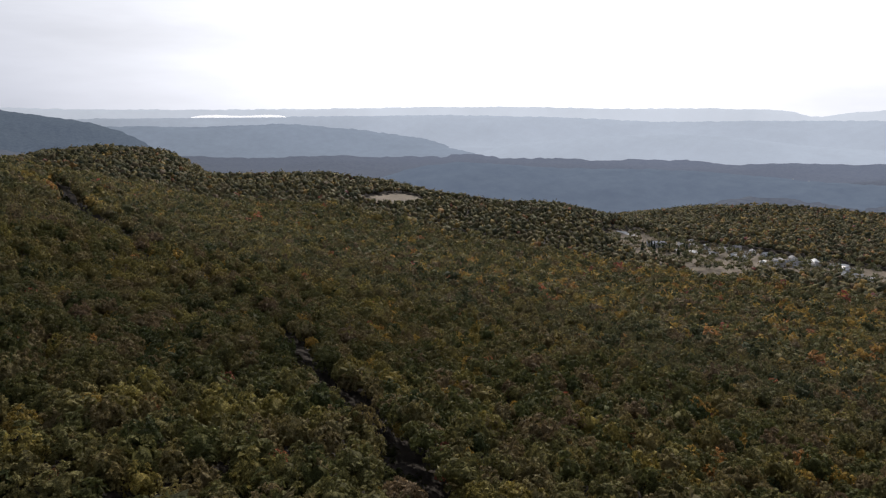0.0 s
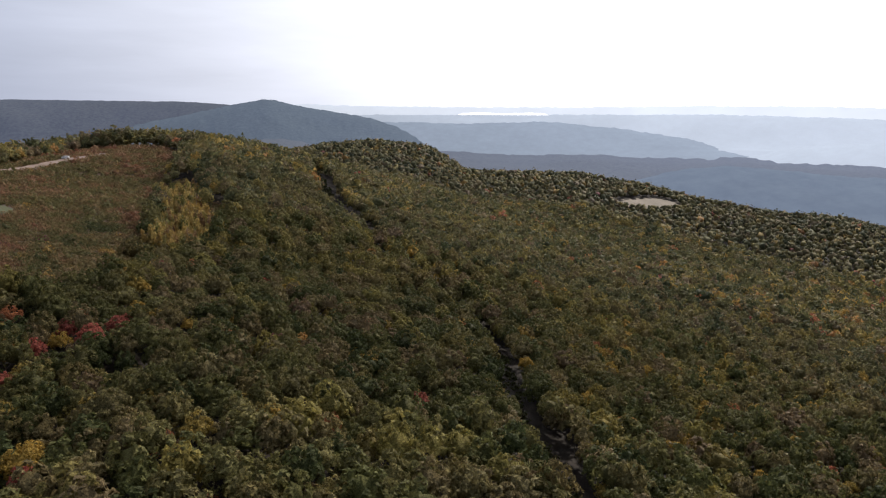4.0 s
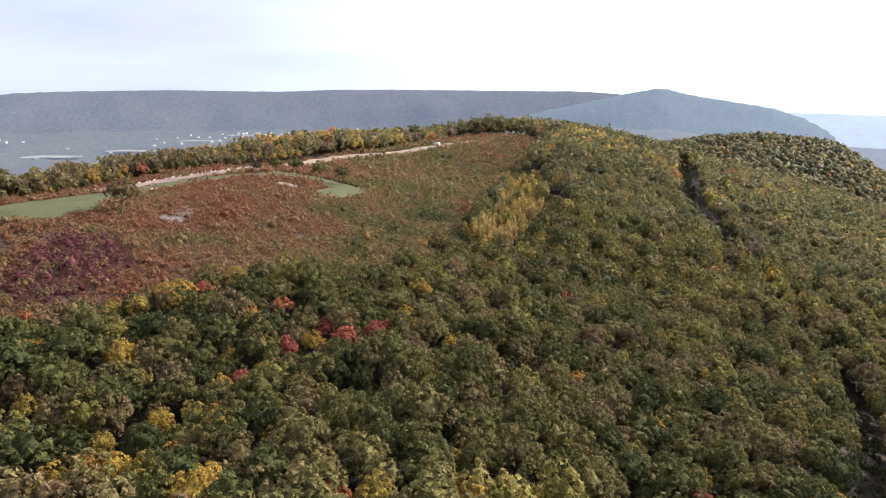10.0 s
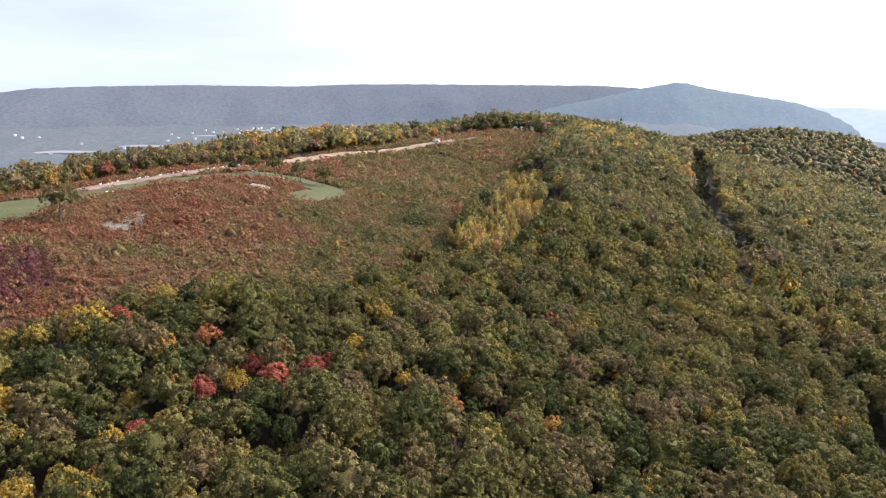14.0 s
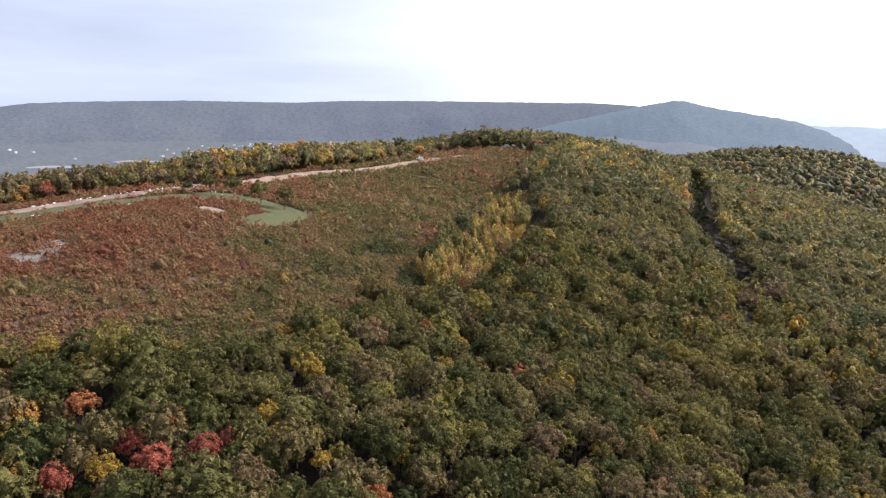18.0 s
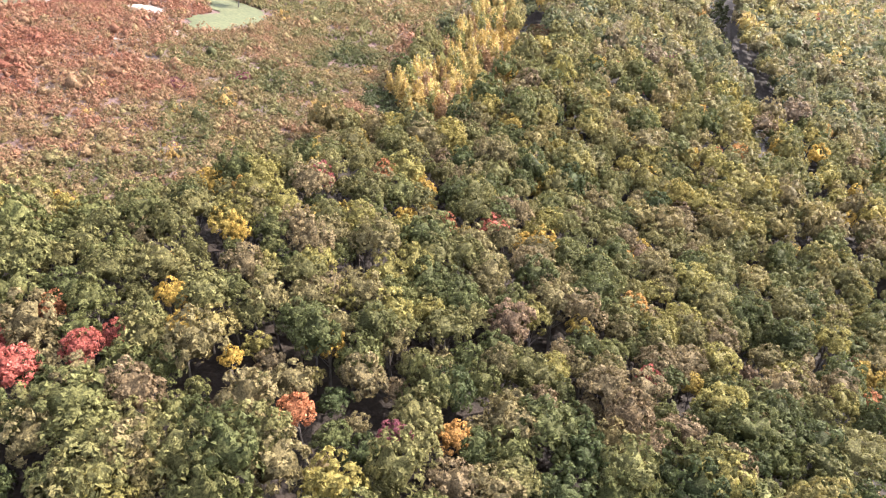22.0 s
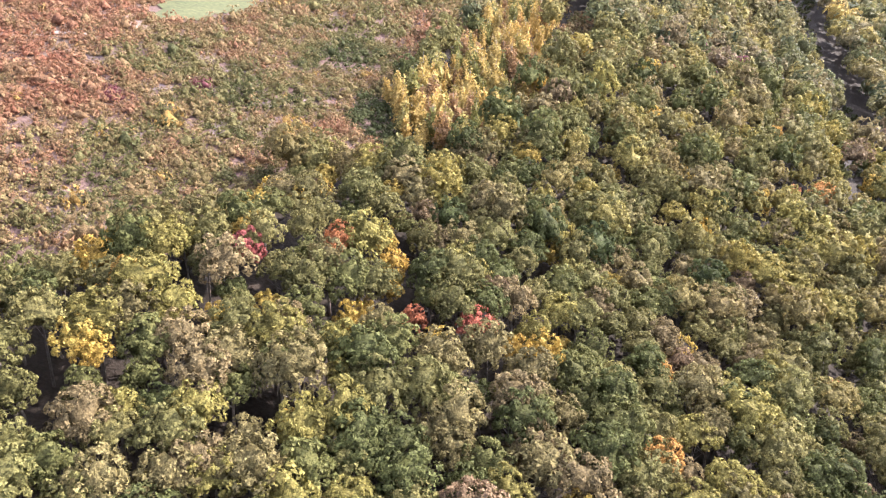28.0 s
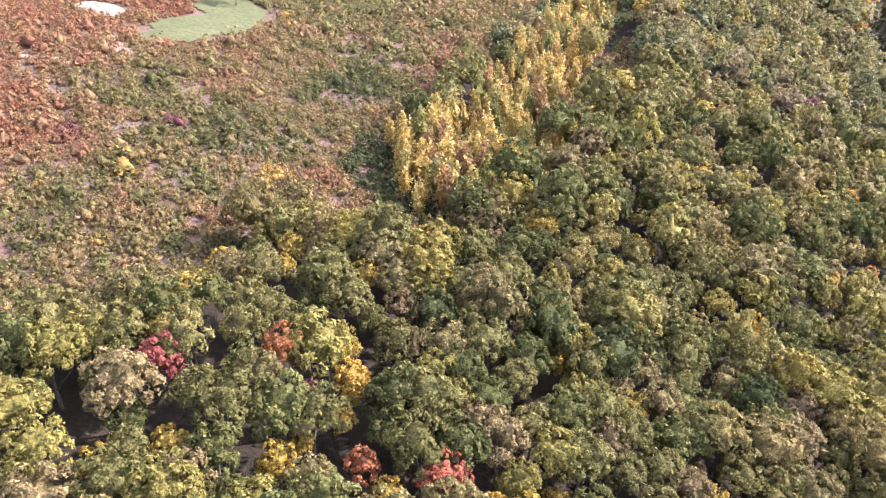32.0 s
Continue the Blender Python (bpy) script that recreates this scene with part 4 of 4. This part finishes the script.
g_size = np.clip(np.exp(rng.normal(-0.05, 0.28, len(x))), 0.5, 1.4)
order = np.argsort(np.hypot(x - 36, y - 200))
for i in order[:290]:
    j = int(rng.choice(6, p=[0.14, 0.18, 0.30, 0.18, 0.08, 0.12]))
    tree_thing("young_birch", x[i], y[i], float(ground_z(x[i], y[i])), float(g_size[i]) * 1.16, rng.uniform(0, 6.28), spire_data[(int(rng.integers(0, 6)), j)], birch_trunk,
               ["slim green birch in a dense grove", "slim yellow-green birch in a dense grove", "slim pale yellow birch in a dense grove", "slim golden birch in a dense grove", "slim amber birch in a dense grove", "slim brown-leaved birch in a dense grove"][j],
               3.4, "birches of the grove")
more = order[290:]
joined("birch_grove", x[more], y[more], g_size[more], rng.choice(G_TONES, len(more), p=[0.14, 0.18, 0.30, 0.18, 0.08, 0.12]), [spire_arrays(1.7, 5.4, 90, 0.42) for _ in range(6)], [M_BIRCH_LEAF], "far part of the yellow birch grove", 0.0, 5.0)
# a second stand of birches higher on the crest, and turned trees behind the track
x, y = scatter(95, 150, 570, 640, 3.6)
ok = np.hypot((x - 125) / 17, (y - 603) / 24) < 1
joined("birch_stand", x[ok], y[ok], np.full(ok.sum(), 1.6), rng.choice([0.3, 0.5, 0.5, 0.6], ok.sum()), [spire_arrays(1.3, 6.6, 40, 0.6) for _ in range(5)], [M_BIRCH_LEAF], "stand of yellow birches on the crest", 4.5, 3.6)

# single trees on the lawn
LAWN_CROWN = [crown_arrays(3.2, 6.0, 34, 900, 0.36, 2) for _ in range(4)]
LAWN_TREES = [(-119, 224, 1.7, 0.4, "broad grey-brown tree with forked stems at the lawn's edge"), (-57, 345, 1.3, 0.34, "lone olive tree on the lawn's rounded end"), (-68, 349, 1.35, 0.28, "lone green tree on the lawn"),
              (-81, 354, 1.3, 0.25, "lone olive green tree on the lawn"), (-92, 356, 1.1, 0.2, "small green tree on the lawn"), (-101, 352, 0.7, 0.02, "low dark green bush-like tree on the lawn"),
              (-158, 262, 0.9, 0.26, "round green tree beside the gravel track")]
for px, py, s, tn, label in LAWN_TREES:
    v, t, q = LAWN_CROWN[int(rng.integers(0, 4))]
    tree_thing("lawn_tree", px, py, float(ground_z(px, py)), s, rng.uniform(0, 6.28), mesh_of("crown", v, [t, q], [M_LEAF], tone=tn, smooth_faces="bodies"), trunk_mesh("trunk", 6.0, 0.22, M_BARK, 5, 0.4), label, 4.9, "trees on the lawn")

# pale stones that line the track
def stone_mesh():
    bm = bmesh.new()
    bmesh.ops.create_icosphere(bm, subdivisions=1, radius=0.5)
    for v in bm.verts:
        v.co = Vector((v.co.x * 1.5, v.co.y, v.co.z * 0.75)) * rng.uniform(0.75, 1.15)
    me = bpy.data.meshes.new("boulder")
    bm.to_mesh(me)
    bm.free()
    me.materials.append(M_STONE)
    return me


stones = [stone_mesh() for _ in range(5)]
def lay_stones(line, count, spread, smin, smax):
    seg = [math.dist(a, b) for a, b in zip(line, line[1:])]
    for k in range(count):
        s = (k + rng.uniform(-0.3, 0.3)) / count * sum(seg)
        i = 0
        while i < len(seg) - 1 and s > seg[i]:
            s -= seg[i]
            i += 1
        f = max(0, s / seg[i])
        px = line[i][0] + f * (line[i + 1][0] - line[i][0]) + rng.uniform(-spread, spread)
        py = line[i][1] + f * (line[i + 1][1] - line[i][1]) + rng.uniform(-spread, spread)
        ob = tagged(new("boulder", stones[int(rng.integers(0, 5))]), "pale boulder lining the lawn and gravel track", "boulder", "boulders along the track")
        ob.matrix_basis = Matrix.LocRotScale((px, py, float(ground_z(px, py)) + 0.45), Euler((0, 0, rng.uniform(0, 6.28))), (rng.uniform(smin, smax),) * 3)


lay_stones([(-128, 277), (-117, 290), (-112, 296), (-107, 310), (-103, 322), (-98, 328)], 30, 1.6, 0.5, 1.2)
lay_stones([(-158, 285), (-143, 306), (-132, 326), (-125, 346), (-116, 372), (-108, 392)], 44, 1.4, 0.5, 1.1)
lay_stones([(-100, 366), (-84, 366), (-70, 362)], 8, 1.0, 0.5, 0.9)


# ---- valleys: houses, fields, water ----
def gable_house(name, px, py, pz, turn, w, l, h, wall, roof, label, group, windows=True):
    root = tagged(new(name), label, "house", group)
    root.matrix_basis = pose(px, py, pz, 0, 0, turn)
    bm = bmesh.new()
    bmesh.ops.create_cube(bm, size=1, matrix=Matrix.Translation((0, 0, h / 2 - 1)) @ Matrix.Diagonal((w, l, h + 2, 1)))
    for s in (-1, 1):
        vs = [bm.verts.new((x, s * l / 2, z)) for x, z in ((-w / 2, h), (w / 2, h), (0, h + w * 0.3))]
        bm.faces.new(vs)
    part("wall", bm, wall, root)
    bm = bmesh.new()
    o, t = 0.5, 0.25
    prof = [(-w / 2 - o, h - o * 0.6), (0, h + w * 0.3), (w / 2 + o, h - o * 0.6), (w / 2 + o, h - o * 0.6 + t), (0, h + w * 0.3 + t), (-w / 2 - o, h - o * 0.6 + t)]
    a = [bm.verts.new((x, -l / 2 - o, z)) for x, z in prof]
    b = [bm.verts.new((x, l / 2 + o, z)) for x, z in prof]
    for k in range(6):
        bm.faces.new((a[k], a[(k + 1) % 6], b[(k + 1) % 6], b[k]))
    for q in (a, b):
        bm.faces.new((q[0], q[1], q[4], q[5]))
        bm.faces.new((q[1], q[2], q[3], q[4]))
    bmesh.ops.recalc_face_normals(bm, faces=bm.faces)
    part("roof", bm, roof, root)
    if windows:
        for k in (-1, 0, 1):
            for side in (-1, 1):
                bm = bmesh.new()
                bmesh.ops.create_cube(bm, size=1, matrix=Matrix.Translation((side * w / 2, k * l * 0.3, h * 0.55)) @ Matrix.Diagonal((0.16, 1.3, 1.4, 1)))
                part("window", bm, M_GLASS, root)
    return root


def part(name, bm, mat, parent, label=""):
    me = bpy.data.meshes.new(name)
    bm.to_mesh(me)
    bm.free()
    me.materials.append(mat)
    ob = new(name, me)
    ob.parent = parent
    return tagged(ob, label)


draped("field_village", "mown grass and open yards round the village", "field", VILLAGE, M_STUBBLE, 0.3, 4.0)
draped("field_upper", "pale harvested field enclosed by woods", "field", FIELD, M_STUBBLE, 3.5, 5.0)
draped("car_park", "bright paved yard beside the village", "car park", [(893, 290), (905, 262), (918, 256), (926, 268), (905, 300)], M_PALE_ROOF, 0.6, 2.0)
draped("car_park_upper", "bright paved drive at the wood's edge", "car park", [(925, 388), (938, 362), (950, 360), (940, 392)], M_PALE_ROOF, 0.6, 2.0)
draped("road_valley", "pale road through the village", "road", band([(985, 330), (975, 240), (968, 170), (950, 100), (915, 40)], 7), M_PALE_ROOF, 0.6, 2.5)
for k in range(34):
    f = k / 34
    px, py = 960 + rng.uniform(-48, 30) - 30 * f, 300 - 250 * f + rng.uniform(-16, 16)
    big = rng.uniform(0, 1) < 0.25
    pale = rng.uniform(0, 1) < 0.55
    gable_house("house", px, py, float(ground_z(px, py)), rng.uniform(0, 180), rng.uniform(7, 9) * (1.6 if big else 1), rng.uniform(10, 14) * (1.9 if big else 1), rng.uniform(3, 5), M_WHITE, M_PALE_ROOF if pale else M_ROOF,
                ("long pale-roofed shed in the valley village" if big else "small white house with a pale roof" if pale else "small white house with a grey roof"), "houses of the valley village")
gable_house("barn", 905, 318, float(ground_z(905, 318)), 30, 12, 26, 5, M_WHITE, M_PALE_ROOF, "long white shed at the wood's edge", "houses of the valley village")


def conifer_arrays(radius, height, tiers=9):
    v, f = [], []
    for k in range(tiers):
        z = height * k / tiers
        r = radius * (1 - k / tiers) + 0.15
        n = 11
        base = len(v)
        for a in range(n):
            rr = r * rng.uniform(0.7, 1.1)
            v.append((rr * math.cos(a * 6.2832 / n), rr * math.sin(a * 6.2832 / n), z + rng.uniform(-0.3, 0.2)))
        v.append((0, 0, z + height / tiers * 1.9))
        f += [(base + a, base + (a + 1) % n, base + n) for a in range(n)]
    return np.array(v), np.array(f)


cv, cf = conifer_arrays(3.6, 17)
conifer = mesh_of("crown", cv, [cf], [M_CONIFER], tone=0.4)
con_trunk = trunk_mesh("trunk", 12, 0.3, M_BARK, 0)
for k in range(26):
    px, py = (rng.uniform(868, 892), rng.uniform(255, 330)) if k < 20 else (rng.uniform(935, 960), rng.uniform(90, 120))
    tree_thing("conifer_tree", px, py, float(ground_z(px, py)), float(rng.uniform(0.5, 0.85)), rng.uniform(0, 6.28), conifer, con_trunk, "dark green conifer beside the village yard", 1.5, "conifers by the yard")
x, y = scatter(790, 1010, 10, 410, 12)
ok = inside(VILLAGE, x, y) & (rng.uniform(0, 1, len(x)) < 0.62) & (off_line([(985, 330), (975, 240), (968, 170), (950, 100), (915, 40)], x, y) > 9)
joined("village_trees", x[ok], y[ok], np.full(ok.sum(), 1.4), rng.choice([0.05, 0.15, 0.25, 0.4], ok.sum()), [crown_arrays(R, 4.6, 8, 24, 1.3, 1, 3) for _ in range(6)], [M_LEAF_FAR_HAZE], "scattered trees between village houses", 3.0, 3.0)


from mathutils.bvhtree import BVHTree
gv = np.stack([gx, gy, gz], -1).reshape(-1, 3)
fsel = faces[np.hypot(cx, cy) > 1400]
ground_tree = BVHTree.FromPolygons([tuple(v) for v in gv], [tuple(int(a) for a in q) for q in fsel])


def far_point(bearing, reach):
    px, py = reach * math.sin(radians(bearing)), reach * math.cos(radians(bearing))
    return px, py, ground_tree.ray_cast(Vector((px, py, 900)), Vector((0, 0, -1)))[0].z


# walls and roofs glow with painted haze, not lamplight
house_mats = [(M_TOWN_HAZE, M_TOWN_HAZE), (M_TOWN_HAZE, M_FIELD_HAZE)]
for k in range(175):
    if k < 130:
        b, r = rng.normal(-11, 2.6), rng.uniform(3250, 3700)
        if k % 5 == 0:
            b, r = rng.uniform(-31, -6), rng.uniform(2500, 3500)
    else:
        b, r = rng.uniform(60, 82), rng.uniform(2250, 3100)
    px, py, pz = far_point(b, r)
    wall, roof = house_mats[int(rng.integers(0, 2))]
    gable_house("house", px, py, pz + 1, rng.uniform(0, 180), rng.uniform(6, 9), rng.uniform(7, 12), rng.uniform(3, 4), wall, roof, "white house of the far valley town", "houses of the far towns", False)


def far_field(name, label, b0, b1, r0, r1, mat, category="field"):
    """A pale field or water lying across the valley floor."""
    n = 24
    v, f = [], []
    for k in range(n + 1):
        u = k / n
        taper = math.sin(math.pi * min(1, max(0, u * 0.96 + 0.02))) ** 0.4
        b = b0 + (b1 - b0) * u
        mid = (r0 + r1) / 2 + 25 * math.sin(u * 5)
        for r in (mid - (r1 - r0) / 2 * taper, mid + (r1 - r0) / 2 * taper):
            px, py, pz = far_point(b, r)
            v.append((px, py, pz))
    zmax = sorted(p[2] for p in v)[int(len(v) * 0.7)] + 4
    v = [(p[0], p[1], zmax) for p in v]
    f = [(2 * k, 2 * k + 2, 2 * k + 3, 2 * k + 1) for k in range(n)]
    return tagged(new(name, mesh_of(name, np.array(v), [np.array(f)], [mat])), label, category, kind="structure")


# pale by an emission that paints haze over the fields
far_field("field_valley", "pale field on the valley floor", -29.5, -25.5, 2560, 2660, M_FIELD_HAZE)
far_field("field_valley_b", "pale field near the far town", -24, -20.5, 2700, 2790, M_FIELD_HAZE)
far_field("field_valley_c", "narrow pale field on the valley floor", -19, -16, 3080, 3140, M_FIELD_HAZE)
far_field("field_valley_d", "narrow pale field before the long ridge", -15.5, -13.5, 3450, 3520, M_FIELD_HAZE)
far_field("field_valley_e", "pale field beyond the village", 66, 70, 2050, 2120, M_FIELD_HAZE)


def far_water(name, label, b0, b1, e0, e1, reach, origin):
    v, f = [], []
    n = 30
    for k in range(n + 1):
        u = k / n
        b = radians(b0 + (b1 - b0) * u)
        t = (math.sin(math.pi * u) ** 0.35) * (0.75 + 0.25 * math.sin(u * 9))
        for r, e in ((reach - 20, e0), (reach + 60, e0 + (e1 - e0) * t)):
            v.append((origin[0] + r * math.sin(b), origin[1] + r * math.cos(b), 92 + r * math.tan(radians(e))))
    f = [(2 * k, 2 * k + 2, 2 * k + 3, 2 * k + 1) for k in range(n)]
    return tagged(new(name, mesh_of(name, np.array(v), [np.array(f)], [M_WATER_GLOW])), label, "lake", kind="structure")


# the shine is emission painted on, no mirror of the sky
far_water("water_lake", "lake on the horizon with a painted shine", 32.6, 39.6, -0.72, -0.48, 4520, E1)
far_water("water_river", "bend of a river below the hills with a painted shine", 43.0, 48.6, -1.66, -1.4, 4560, E1)


# ---- small things on the crest ----
def box(w, l, h, at, bevel=0.0):
    bm = bmesh.new()
    bmesh.ops.create_cube(bm, size=1, matrix=Matrix.Translation(at) @ Matrix.Diagonal((w, l, h, 1)))
    if bevel:
        bmesh.ops.bevel(bm, geom=bm.edges, offset=bevel, segments=2, affect="EDGES")
    return bm


px, py = -5, 566
van = tagged(new("van"), "white panel van parked on the dirt track", "van")
van.matrix_basis = pose(px, py, float(ground_z(px, py)) + 0.3, 0, 0, 60)
part("body", box(2.0, 4.2, 1.9, (0, -0.5, 1.45), 0.12), M_WHITE, van)
part("bonnet", box(1.9, 1.5, 1.0, (0, 2.1, 0.95), 0.15), M_WHITE, van)
part("windscreen", box(1.7, 0.2, 0.7, (0, 1.62, 1.85)), M_GLASS, van, "dark windscreen")
for side in (-1, 1):
    part("window", box(0.06, 0.9, 0.6, (side * 1.01, 1.0, 1.85)), M_GLASS, van, "dark side window")
    for wy in (-1.8, 1.9):
        bm = bmesh.new()
        bmesh.ops.create_cone(bm, segments=18, radius1=0.36, radius2=0.36, depth=0.25, cap_ends=True, matrix=Matrix.Translation((side * 0.92, wy, 0.36)) @ Matrix.Rotation(math.pi / 2, 4, "Y"))
        part("wheel", bm, M_RUBBER, van, "black wheel")
pole = tagged(new("pole"), "thin grey pole beside the sand heap", "pole")
pole.matrix_basis = pose(-77, 322, float(ground_z(-77, 322)))
bm = bmesh.new()
bmesh.ops.create_cone(bm, segments=8, radius1=0.12, radius2=0.07, depth=6.5, cap_ends=True, matrix=Matrix.Translation((0, 0, 2.9)))
part("post", bm, M_ROCK, pole)
part("plate", box(0.6, 0.06, 0.4, (0, 0.1, 5.6)), M_WHITE, pole, "small white plate")
